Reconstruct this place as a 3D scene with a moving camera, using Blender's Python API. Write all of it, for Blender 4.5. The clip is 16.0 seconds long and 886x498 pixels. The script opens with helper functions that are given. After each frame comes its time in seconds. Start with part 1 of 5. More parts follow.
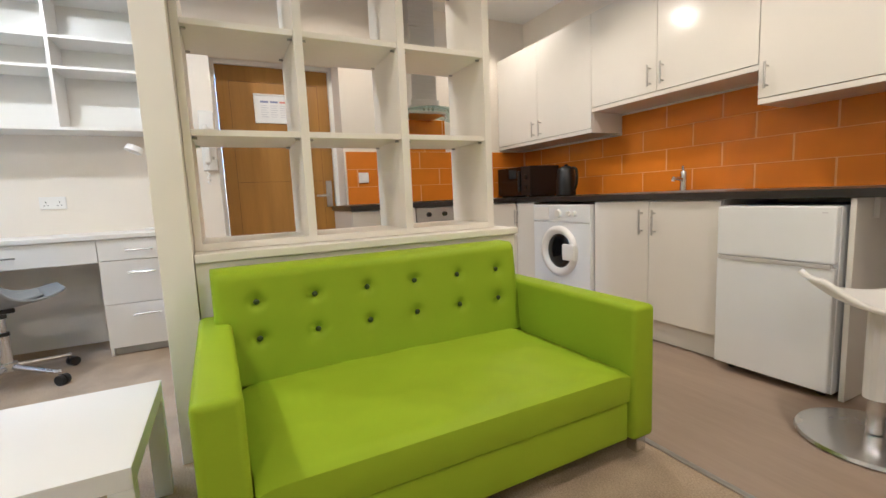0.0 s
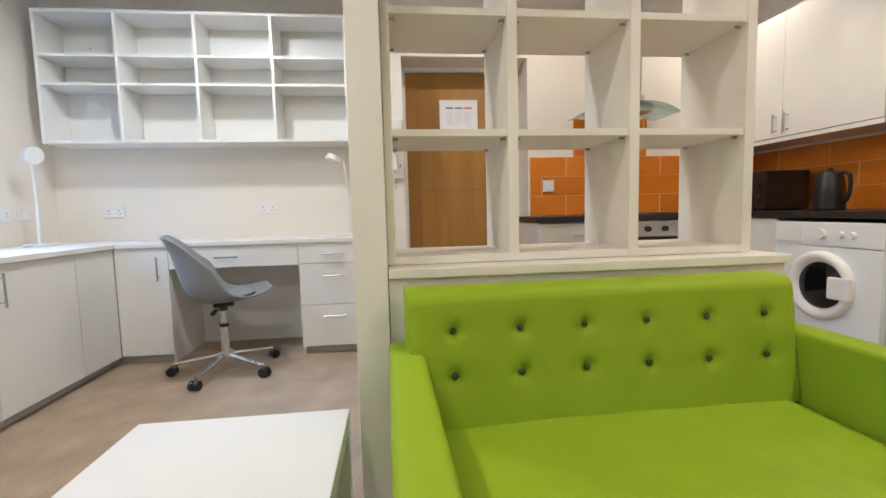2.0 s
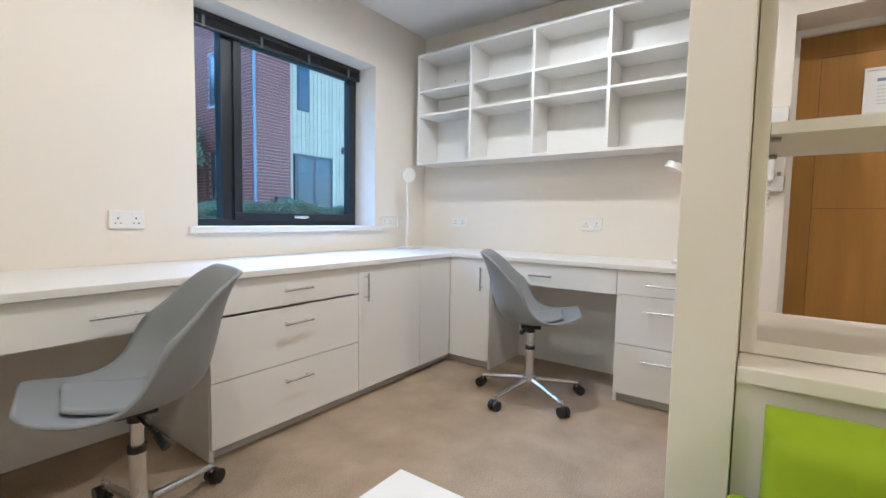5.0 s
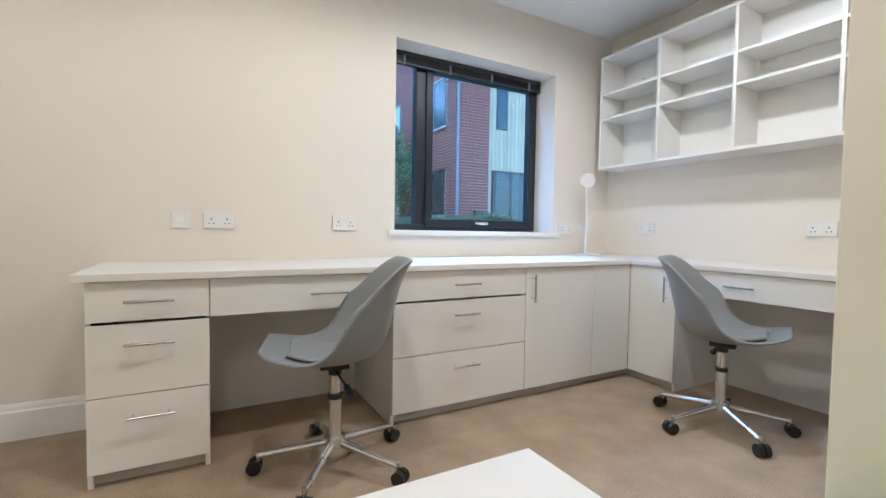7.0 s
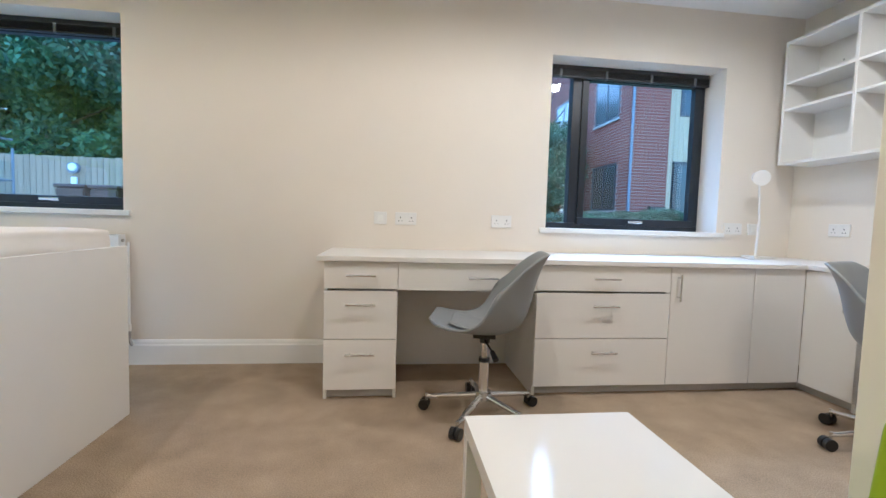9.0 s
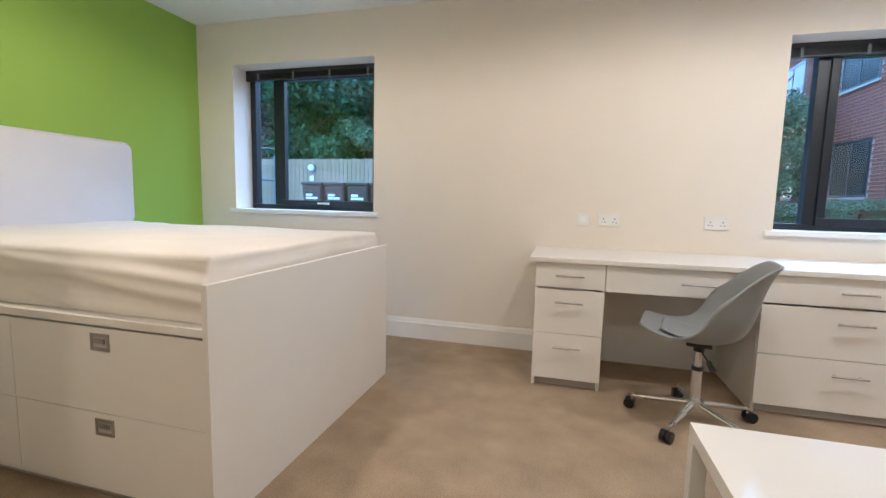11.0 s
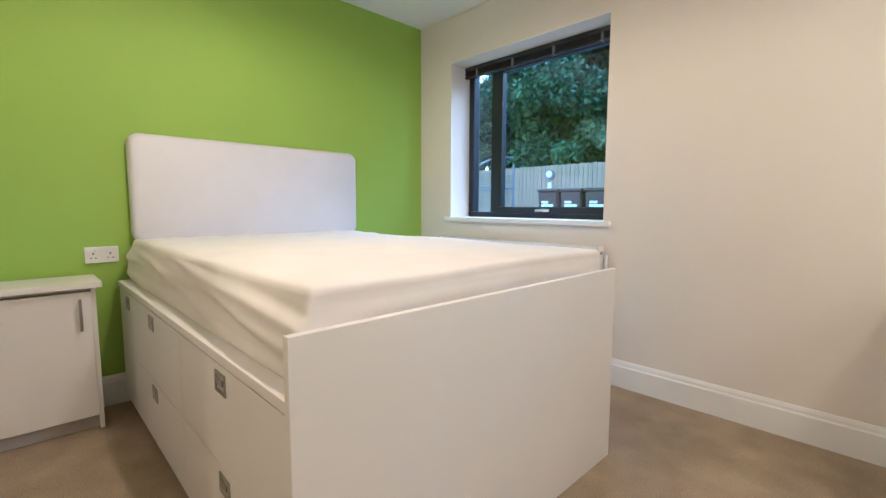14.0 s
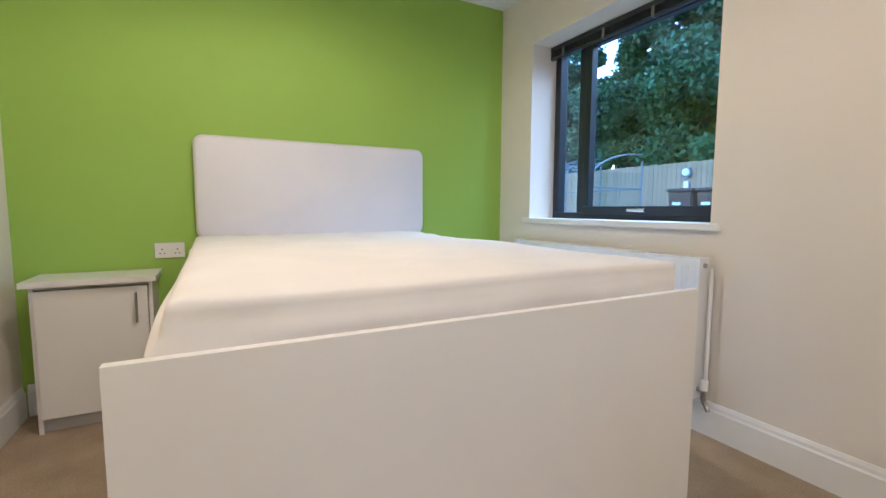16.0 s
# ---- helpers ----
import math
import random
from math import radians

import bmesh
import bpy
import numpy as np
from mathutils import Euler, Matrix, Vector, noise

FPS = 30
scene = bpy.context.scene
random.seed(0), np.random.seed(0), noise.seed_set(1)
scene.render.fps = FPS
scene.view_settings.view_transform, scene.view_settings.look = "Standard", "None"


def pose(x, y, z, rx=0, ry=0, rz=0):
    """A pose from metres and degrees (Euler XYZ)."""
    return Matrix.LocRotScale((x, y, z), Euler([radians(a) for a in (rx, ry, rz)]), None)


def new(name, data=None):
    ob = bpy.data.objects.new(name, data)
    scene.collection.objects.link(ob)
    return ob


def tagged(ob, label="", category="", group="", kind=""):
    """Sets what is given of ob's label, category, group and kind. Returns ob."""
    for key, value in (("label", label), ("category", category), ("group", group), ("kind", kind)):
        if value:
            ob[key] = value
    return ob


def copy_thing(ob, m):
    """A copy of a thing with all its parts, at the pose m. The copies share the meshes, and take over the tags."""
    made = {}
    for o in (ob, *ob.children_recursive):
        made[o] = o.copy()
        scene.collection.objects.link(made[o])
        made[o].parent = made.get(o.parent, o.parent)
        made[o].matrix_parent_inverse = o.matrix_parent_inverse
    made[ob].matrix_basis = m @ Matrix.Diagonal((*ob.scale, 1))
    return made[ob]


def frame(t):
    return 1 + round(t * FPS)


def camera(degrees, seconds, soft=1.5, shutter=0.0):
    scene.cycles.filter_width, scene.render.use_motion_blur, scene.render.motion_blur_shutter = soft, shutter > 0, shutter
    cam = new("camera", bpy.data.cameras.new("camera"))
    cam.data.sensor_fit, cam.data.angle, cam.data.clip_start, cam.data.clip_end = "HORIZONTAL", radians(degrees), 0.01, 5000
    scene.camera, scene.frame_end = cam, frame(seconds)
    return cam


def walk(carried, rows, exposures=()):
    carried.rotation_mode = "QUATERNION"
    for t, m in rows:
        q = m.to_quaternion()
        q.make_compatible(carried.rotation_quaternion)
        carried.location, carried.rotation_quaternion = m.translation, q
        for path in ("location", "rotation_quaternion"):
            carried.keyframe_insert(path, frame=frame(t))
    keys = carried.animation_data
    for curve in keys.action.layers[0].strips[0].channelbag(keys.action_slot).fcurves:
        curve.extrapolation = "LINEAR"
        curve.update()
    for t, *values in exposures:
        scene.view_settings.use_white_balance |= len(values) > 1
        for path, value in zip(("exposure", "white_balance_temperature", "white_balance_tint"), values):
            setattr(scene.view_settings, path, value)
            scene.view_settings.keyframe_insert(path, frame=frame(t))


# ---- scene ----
cam = camera(90.3, 16.0)


def eye(x, y, z, yaw, pitch, roll):
    """A camera pose from its place, heading, tilt and lean."""
    return pose(x, y, z, 90 + pitch, 0, yaw) @ pose(0, 0, 0, 0, 0, roll)


walk(cam, [
    (0.0, eye(-3.975, -2.541, 0.949, -116.35, -6.83, -2.54)),
    (0.5, eye(-3.878, -2.504, 0.950, -112.85, -6.37, -2.29)),
    (1.0, eye(-3.759, -2.469, 0.958, -108.32, -5.90, -2.07)),
    (1.5, eye(-3.657, -2.440, 0.971, -103.00, -5.53, -1.76)),
    (2.0, eye(-3.570, -2.456, 0.959, -96.38, -4.85, -1.44)),
    (2.5, eye(-3.471, -2.471, 0.984, -89.79, -4.58, -1.05)),
    (3.0, eye(-3.397, -2.482, 1.009, -82.64, -4.36, -0.51)),
    (3.5, eye(-3.332, -2.467, 1.014, -75.59, -4.28, 0.00)),
    (4.0, eye(-3.246, -2.453, 1.030, -68.39, -4.16, 0.32)),
    (4.5, eye(-3.178, -2.446, 1.043, -61.36, -4.05, 0.76)),
    (7.0, eye(-3.066, -2.646, 0.974, -28.90, -2.33, 0.91)),
    (7.5, eye(-3.072, -2.721, 0.949, -23.37, -1.91, 1.20)),
    (8.0, eye(-3.076, -2.814, 0.942, -18.06, -1.82, 1.48)),
    (10.5, eye(-3.210, -3.345, 1.118, 9.69, -6.25, 1.33)),
    (11.0, eye(-3.291, -3.341, 1.115, 15.10, -6.15, 1.35)),
    (11.5, eye(-3.361, -3.260, 1.123, 20.88, -6.18, 1.28)),
    (12.0, eye(-3.400, -3.170, 1.131, 26.53, -6.16, 1.16)),
    (12.5, eye(-3.410, -3.060, 1.134, 32.12, -6.16, 0.74)),
    (13.0, eye(-3.473, -2.938, 1.128, 36.75, -6.21, 0.77)),
    (13.5, eye(-3.486, -2.732, 1.105, 42.22, -5.68, 0.19)),
    (14.0, eye(-3.520, -2.605, 1.099, 45.92, -5.53, 0.18)),
    (14.5, eye(-3.500, -2.473, 1.092, 49.59, -5.40, 0.25)),
    (15.0, eye(-3.493, -2.329, 1.073, 53.92, -5.31, 0.22)),
    (15.5, eye(-3.519, -2.188, 1.063, 58.27, -5.20, 0.20)),
    (16.0, eye(-3.545, -2.078, 1.076, 62.13, -5.21, 0.22)),
], exposures=[(0.0, 3.06, 4700, 7), (3.0, 2.94, 4650, 7), (8.0, 2.90, 4650, 7), (10.5, 2.87, 4850, 9), (12.0, 3.0, 4950, 10), (13.5, 3.02, 5000, 10), (16.0, 2.86, 4950, 10)])

# ---- daylight and lamps ----
world = bpy.data.worlds.new("sky")
scene.world = world
world.use_nodes = True
wn = world.node_tree.nodes
sky = wn.new("ShaderNodeTexSky")
sky.sky_type, sky.sun_disc = "NISHITA", False
sky.sun_elevation, sky.sun_rotation = radians(48), radians(15)
wn["Background"].inputs[1].default_value = 0.15
world.node_tree.links.new(sky.outputs[0], wn["Background"].inputs[0])
sun_data = bpy.data.lights.new("sun", "SUN")
sun_data.energy, sun_data.angle, sun_data.color = 1.15, radians(70), (0.54, 0.77, 1.0)
sun = new("sun", sun_data)
sun.matrix_world = pose(0, 0, 10, -42, 0, -15)

CEIL = 2.605
LAMP_WARM = (1.0, 0.70, 0.42)
LAMP_SOFT = (1.0, 0.81, 0.60)
LAMP_BED = (1.0, 0.705, 0.455)
# recessed downlights: x, y, watts, colour, beam
# only the kitchen corner fitting is known; the others are unseen, their places assumed
DOWNLIGHTS = [(-0.75, -4.72, 4.5, LAMP_WARM, 135), (-2.05, -4.25, 6.5, LAMP_WARM, 132), (-3.5, -4.15, 10.5, LAMP_WARM, 142), (-1.05, -3.45, 6.3, LAMP_WARM, 165),
              (-1.25, -1.40, 12.5, LAMP_SOFT, 176), (-2.75, -1.50, 9.8, (1.0, 0.735, 0.485), 176), (-5.0, -1.85, 11.2, LAMP_BED, 176)]


def downlight_lamp(x, y, watts, colour, beam):
    data = bpy.data.lights.new("downlight_lamp", "SPOT")
    data.energy, data.color, data.shadow_soft_size = watts, colour, 0.07
    data.spot_size, data.spot_blend = radians(beam), 0.4
    ob = new("downlight_lamp", data)
    ob.location = (x, y, CEIL - 0.02)


for spec in DOWNLIGHTS:
    downlight_lamp(*spec)


# ---- materials ----
def material(name, colour, rough=0.5, metal=0.0, vary=0.08, scale=6.0, grain=0.0, grain_scale=200.0, bump=0.0, stretch=(1, 1, 1),
             coat=0.0, spread=0.0, wear=0.03):
    """A surface with cloudy colour variation, a finer grain and a fine relief, all in metres. spread: brightness change from piece to piece."""
    m = bpy.data.materials.new(name)
    m.use_nodes = True
    n, l = m.node_tree.nodes, m.node_tree.links
    b = n["Principled BSDF"]
    b.inputs["Roughness"].default_value, b.inputs["Metallic"].default_value = rough, metal
    b.inputs["Coat Weight"].default_value, b.inputs["Coat Roughness"].default_value = coat, 0.08
    co = n.new("ShaderNodeTexCoord")
    mp = n.new("ShaderNodeMapping")
    mp.inputs["Scale"].default_value = stretch
    l.new(co.outputs["Object"], mp.inputs["Vector"])
    big, fine = n.new("ShaderNodeTexNoise"), n.new("ShaderNodeTexNoise")
    big.inputs["Scale"].default_value, big.inputs["Detail"].default_value = scale, 4
    fine.inputs["Scale"].default_value, fine.inputs["Detail"].default_value = grain_scale, 3
    l.new(mp.outputs[0], big.inputs["Vector"])
    l.new(mp.outputs[0], fine.inputs["Vector"])
    value = n.new("ShaderNodeMath")
    value.operation = "MULTIPLY_ADD"
    value.inputs[1].default_value, value.inputs[2].default_value = vary * 5, 1 - vary * 2.5
    l.new(big.outputs["Fac"], value.inputs[0])
    more = n.new("ShaderNodeMath")
    more.operation = "MULTIPLY_ADD"
    more.inputs[1].default_value = grain * 2
    l.new(fine.outputs["Fac"], more.inputs[0])
    l.new(value.outputs[0], more.inputs[2])
    last = more
    if spread:
        info = n.new("ShaderNodeObjectInfo")
        piece = n.new("ShaderNodeMath")
        piece.operation = "MULTIPLY_ADD"
        piece.inputs[1].default_value = spread * 2
        l.new(info.outputs["Random"], piece.inputs[0])
        l.new(more.outputs[0], piece.inputs[2])
        last = piece
    hsv = n.new("ShaderNodeHueSaturation")
    hsv.inputs["Color"].default_value = (*colour, 1)
    off = n.new("ShaderNodeMath")
    off.operation = "SUBTRACT"
    off.inputs[1].default_value = grain + spread
    l.new(last.outputs[0], off.inputs[0])
    l.new(off.outputs[0], hsv.inputs["Value"])
    l.new(hsv.outputs[0], b.inputs["Base Color"])
    dull = n.new("ShaderNodeMath")
    dull.operation = "MULTIPLY_ADD"
    dull.inputs[1].default_value, dull.inputs[2].default_value = wear, rough - wear / 2
    l.new(big.outputs["Fac"], dull.inputs[0])
    l.new(dull.outputs[0], b.inputs["Roughness"])
    if bump:
        bp = n.new("ShaderNodeBump")
        bp.inputs["Strength"].default_value, bp.inputs["Distance"].default_value = min(1.0, bump), 0.004
        l.new(fine.outputs["Fac"], bp.inputs["Height"])
        l.new(bp.outputs[0], b.inputs["Normal"])
    return m


WALL = material("cream_wall_paint", (0.80, 0.745, 0.655), 0.75, vary=0.02, scale=1.5, grain=0.015, grain_scale=350, bump=0.05)
GREEN_WALL = material("green_wall_paint", (0.335, 0.525, 0.075), 0.7, vary=0.03, scale=1.5, grain=0.015, grain_scale=350, bump=0.05)
CEILING = material("white_ceiling_paint", (0.82, 0.81, 0.78), 0.85, vary=0.02, scale=1.2, grain=0.01, grain_scale=300)
TRIM = material("white_gloss_trim", (0.84, 0.835, 0.80), 0.35, vary=0.02)
LAMINATE = material("white_laminate", (0.80, 0.785, 0.75), 0.36, vary=0.012, scale=3)
GLOSS = material("white_gloss_laminate", (0.76, 0.735, 0.68), 0.17, vary=0.02, scale=3, coat=0.15)
TABLE_GLOSS = material("white_high_gloss_lacquer", (0.80, 0.79, 0.76), 0.10, vary=0.012, scale=3, wear=0.01)
TABLE_GLOSS.node_tree.nodes["Principled BSDF"].inputs["Specular IOR Level"].default_value = 0.3
LATTICE = material("off_white_board", (0.84, 0.80, 0.715), 0.42, vary=0.025, scale=4)
PLINTH = material("grey_plinth", (0.50, 0.49, 0.47), 0.4, vary=0.05)
CARPET = material("beige_carpet", (0.375, 0.292, 0.200), 0.98, vary=0.14, scale=5.5, grain=0.5, grain_scale=170, bump=1.0)
VINYL = material("brown_vinyl_plank", (0.315, 0.242, 0.180), 0.42, vary=0.10, scale=4, grain=0.10, grain_scale=40, stretch=(0.25, 2.2, 1), bump=0.1, spread=0.05)
TILE = material("orange_glazed_tile", (0.62, 0.192, 0.004), 0.16, vary=0.06, scale=5, spread=0.04)
TILE.node_tree.nodes["Principled BSDF"].inputs["Specular IOR Level"].default_value = 0.3
GROUT = material("pale_orange_grout", (0.76, 0.40, 0.12), 0.8, vary=0.05)
LEATHER = material("lime_green_leatherette", (0.318, 0.435, 0.001), 0.48, vary=0.03, scale=5, grain=0.03, grain_scale=420, bump=0.10)
LEATHER.node_tree.nodes["Principled BSDF"].inputs["Specular IOR Level"].default_value = 0.13
BUTTON = material("dark_green_button", (0.05, 0.075, 0.012), 0.4)
CHROME = material("chrome", (0.70, 0.70, 0.70), 0.27, 1.0, vary=0.02)
STEEL = material("brushed_steel", (0.55, 0.54, 0.52), 0.28, 1.0, vary=0.04, grain=0.05, grain_scale=60, stretch=(1, 12, 12))
BLACK = material("black_plastic", (0.012, 0.012, 0.012), 0.35, vary=0.1)
DARK_GLASS = material("dark_glass", (0.006, 0.006, 0.007), 0.06, vary=0.02)
WORKTOP = material("black_laminate_worktop", (0.022, 0.019, 0.017), 0.3, vary=0.2, scale=8, grain=0.25, grain_scale=300)
OAK = material("oak_veneer", (0.335, 0.168, 0.025), 0.42, vary=0.16, scale=3.5, grain=0.10, grain_scale=30, stretch=(3, 3, 0.22))
OAK_DARK = material("oak_groove", (0.16, 0.075, 0.02), 0.6)
FRAME = material("anthracite_frame", (0.014, 0.019, 0.026), 0.35, vary=0.06)
CLIP = material("grey_blind_clip", (0.16, 0.17, 0.18), 0.5, vary=0.08)
BLIND = material("dark_metal_blind", (0.035, 0.037, 0.04), 0.4, vary=0.08)
GREY_SHELL = material("grey_plastic_shell", (0.25, 0.265, 0.275), 0.42, vary=0.03)
GREY_PAD = material("grey_seat_pad", (0.25, 0.265, 0.275), 0.6, vary=0.06, grain=0.05, bump=0.1)
WHITE_PLASTIC = material("white_plastic", (0.80, 0.79, 0.76), 0.3, vary=0.02)
APPLIANCE = material("white_enamel", (0.82, 0.84, 0.86), 0.2, vary=0.015, coat=0.3)
FABRIC = material("white_headboard_leatherette", (0.74, 0.73, 0.74), 0.5, vary=0.02, scale=4, grain=0.02, grain_scale=300, bump=0.06)
SHEET = material("cream_mattress_cover", (0.82, 0.785, 0.735), 0.9, vary=0.03, scale=5, grain=0.03, grain_scale=500, bump=0.15)
SATIN = material("satin_nickel", (0.42, 0.41, 0.39), 0.32, 1.0, vary=0.05)
PAPER = material("white_paper", (0.80, 0.80, 0.80), 0.6, vary=0.01)
INK = material("grey_print", (0.60, 0.60, 0.64), 0.7)
INK_RED = material("red_print", (0.62, 0.25, 0.22), 0.7)
INK_BLUE = material("blue_print", (0.22, 0.25, 0.42), 0.7)
BRICK = material("red_brick", (0.205, 0.062, 0.040), 0.85, vary=0.2, scale=9, grain=0.12, grain_scale=90, bump=0.4)
MORTAR = material("mortar", (0.40, 0.37, 0.34), 0.95, vary=0.08)
TIMBER = material("pale_timber_cladding", (0.45, 0.36, 0.23), 0.75, vary=0.12, scale=3, grain=0.08, grain_scale=30, stretch=(4, 4, 0.3), spread=0.10)
PIPE = material("grey_painted_pipe", (0.18, 0.195, 0.22), 0.6, vary=0.06)
FAR_GLASS = material("tinted_window_pane", (0.02, 0.035, 0.04), 0.22, vary=0.08, scale=1.5)
FENCE = material("weathered_fence_board", (0.34, 0.255, 0.165), 0.85, vary=0.15, scale=3, grain=0.08, grain_scale=30, stretch=(4, 4, 0.3), spread=0.10)
BIN = material("brown_bin_plastic", (0.055, 0.028, 0.02), 0.5, vary=0.1)
TARMAC = material("asphalt", (0.055, 0.055, 0.055), 0.9, vary=0.2, scale=2, grain=0.15, grain_scale=120, bump=0.5)
GRASS = material("grass", (0.055, 0.10, 0.03), 0.9, vary=0.3, scale=8, grain=0.2)
LEAF = material("leaf", (0.105, 0.155, 0.07), 0.6, vary=0.45, scale=1.2, grain=0.2, grain_scale=6)
LEAF_DARK = material("dark_leaf", (0.048, 0.11, 0.045), 0.6, vary=0.45, scale=1.0, grain=0.2, grain_scale=6)
BARK = material("bark", (0.09, 0.07, 0.05), 0.95, vary=0.2, bump=0.6, grain_scale=30)


def clear(name, tint=(1, 1, 1), rough=0.0):
    """Thin window glass: mostly clear, with a glossy reflection."""
    m = bpy.data.materials.new(name)
    m.use_nodes = True
    n, l = m.node_tree.nodes, m.node_tree.links
    n.remove(n["Principled BSDF"])
    see, shine, mix, fres = (n.new("ShaderNodeBsdfTransparent"), n.new("ShaderNodeBsdfGlossy"), n.new("ShaderNodeMixShader"), n.new("ShaderNodeLayerWeight"))
    steep, gloss = n.new("ShaderNodeMath"), n.new("ShaderNodeMath")
    steep.operation, gloss.operation = "POWER", "MULTIPLY_ADD"
    steep.inputs[1].default_value, gloss.inputs[1].default_value, gloss.inputs[2].default_value = 5, 0.6, 0.05
    see.inputs[0].default_value = (*tint, 1)
    shine.inputs["Roughness"].default_value = rough
    fres.inputs["Blend"].default_value = 0.5
    l.new(fres.outputs["Facing"], steep.inputs[0])
    l.new(steep.outputs[0], gloss.inputs[0])
    l.new(gloss.outputs[0], mix.inputs[0])
    l.new(see.outputs[0], mix.inputs[1])
    l.new(shine.outputs[0], mix.inputs[2])
    l.new(mix.outputs[0], n["Material Output"].inputs[0])
    return m


GLASS = clear("window_glass", (0.92, 0.985, 1.0))
HOOD_GLASS = clear("hood_glass", (0.75, 0.85, 0.83), 0.02)
SHELTER_GLASS = clear("shelter_sheet", (0.90, 0.94, 0.96), 0.1)


def glowing(name, colour, strength):
    m = bpy.data.materials.new(name)
    m.use_nodes = True
    b = m.node_tree.nodes["Principled BSDF"]
    b.inputs["Emission Color"].default_value, b.inputs["Emission Strength"].default_value = (*colour, 1), strength
    return m


BULB = glowing("lit_bulb", (1.0, 0.86, 0.68), 12)


# ---- building blocks ----
def block(bm, x0, x1, y0, y1, z0, z1, bevel=0.0):
    """A box between two corners, with its edges rounded by bevel."""
    m = Matrix.Translation(((x0 + x1) / 2, (y0 + y1) / 2, (z0 + z1) / 2)) @ Matrix.Diagonal((abs(x1 - x0), abs(y1 - y0), abs(z1 - z0), 1))
    made = bmesh.ops.create_cube(bm, size=1, matrix=m)
    if bevel:
        edges = list({e for v in made["verts"] for e in v.link_edges})
        bmesh.ops.bevel(bm, geom=edges, offset=bevel, segments=2, affect="EDGES", profile=0.6)
    return bm


def boxes(*specs, bevel=0.0):
    bm = bmesh.new()
    for s in specs:
        block(bm, *s, bevel=bevel)
    return bm


def rod(bm, a, b, r, r2=None, n=14):
    """A round bar from a to b."""
    a, b = Vector(a), Vector(b)
    turn = (b - a).to_track_quat("Z", "Y").to_matrix().to_4x4()
    bmesh.ops.create_cone(bm, cap_ends=True, segments=n, radius1=r, radius2=r if r2 is None else r2, depth=(b - a).length,
                          matrix=Matrix.Translation((a + b) / 2) @ turn)
    return bm


def rods(*specs, n=14):
    bm = bmesh.new()
    for s in specs:
        rod(bm, *s, n=n)
    return bm


def finish(name, bm, mat, smooth=False):
    data = bpy.data.meshes.new(name)
    bm.to_mesh(data)
    bm.free()
    data.materials.append(mat)
    if smooth:
        for p in data.polygons:
            p.use_smooth = True
    return new(name, data)


def part(name, bm, mat, parent, label="", smooth=False):
    ob = finish(name, bm, mat, smooth)
    ob.parent = parent
    return tagged(ob, label)


def thing(name, label, category, at=(0, 0, 0), turn=0, group=""):
    ob = new(name)
    ob.empty_display_size = 0.1
    ob.matrix_basis = pose(*at, 0, 0, turn)
    return tagged(ob, label, category, group)


def structure(name, bm, mat, label, category="wall", smooth=False):
    return tagged(finish(name, bm, mat, smooth), label, category, kind="structure")


def smooth_by_angle(ob, degrees=35):
    """Smooth faces with sharp corners kept."""
    data = ob.data
    for p in data.polygons:
        p.use_smooth = True
    data.set_sharp_from_angle(angle=radians(degrees))


# ---- room shell ----
NORTH, SOUTH, WEST = 0.0, -5.385, -6.49
XE, JOG = -0.24, -2.40        # face of the door and kitchen wall, where it steps forward
BATH = -2.96
W1 = (-1.967, -0.62, 0.965, 2.20)
W2 = (-6.12, -4.79, 1.0, 2.245)
REVEAL, THICK = 0.22, 0.30


def wall_with_windows():
    bm = bmesh.new()
    xs = [WEST - 0.15, W2[0], W2[1], W1[0], W1[1], 0.45]
    for i in (0, 2, 4):
        block(bm, xs[i], xs[i + 1], 0, THICK, -0.05, CEIL + 0.1)
    for w in (W2, W1):
        block(bm, w[0], w[1], 0, THICK, -0.05, w[2])
        block(bm, w[0], w[1], 0, THICK, w[3], CEIL + 0.1)
    return bm


structure("wall_north", wall_with_windows(), WALL, "cream painted wall with two deep window openings")
structure("wall_west", boxes((WEST - 0.15, WEST, BATH - 0.12, 0, -0.05, CEIL + 0.1)), GREEN_WALL, "lime green painted accent wall behind the bed")
structure("wall_bathroom", boxes((WEST, -4.4, BATH - 0.12, BATH, -0.05, CEIL + 0.1), (-4.52, -4.4, SOUTH, BATH - 0.12, -0.05, CEIL + 0.1)), WALL,
          "plain white painted partition wall")
DOOR_N, DOOR_S, DOOR_TOP, DOOR_X = -2.555, -3.50, 2.095, 0.03
structure("wall_east", boxes((0, 0.45, JOG, 0, -0.05, CEIL + 0.1), (XE, 0.45, DOOR_N, JOG, -0.05, CEIL + 0.1),
                             (XE, 0.45, SOUTH - 0.15, DOOR_S, -0.05, CEIL + 0.1), (XE, 0.45, DOOR_S, DOOR_N, DOOR_TOP, CEIL + 0.1)), WALL, "cream painted wall with a recessed entrance doorway")
structure("wall_south", boxes((-4.4, XE, SOUTH - 0.15, SOUTH, -0.05, CEIL + 0.1)), WALL, "cream painted wall behind the kitchen units")
structure("ceiling", boxes((WEST - 0.15, 0.45, SOUTH - 0.15, 0.42, CEIL, CEIL + 0.12)), CEILING, "flat white painted ceiling", "ceiling")
KX, KY = -2.08, -3.89
structure("floor_carpet", boxes((WEST, 0, -2.44, 0, -0.06, 0), (WEST, KX, KY, -2.44, -0.06, 0)), CARPET, "beige cut-pile carpet with brushed patches", "floor")
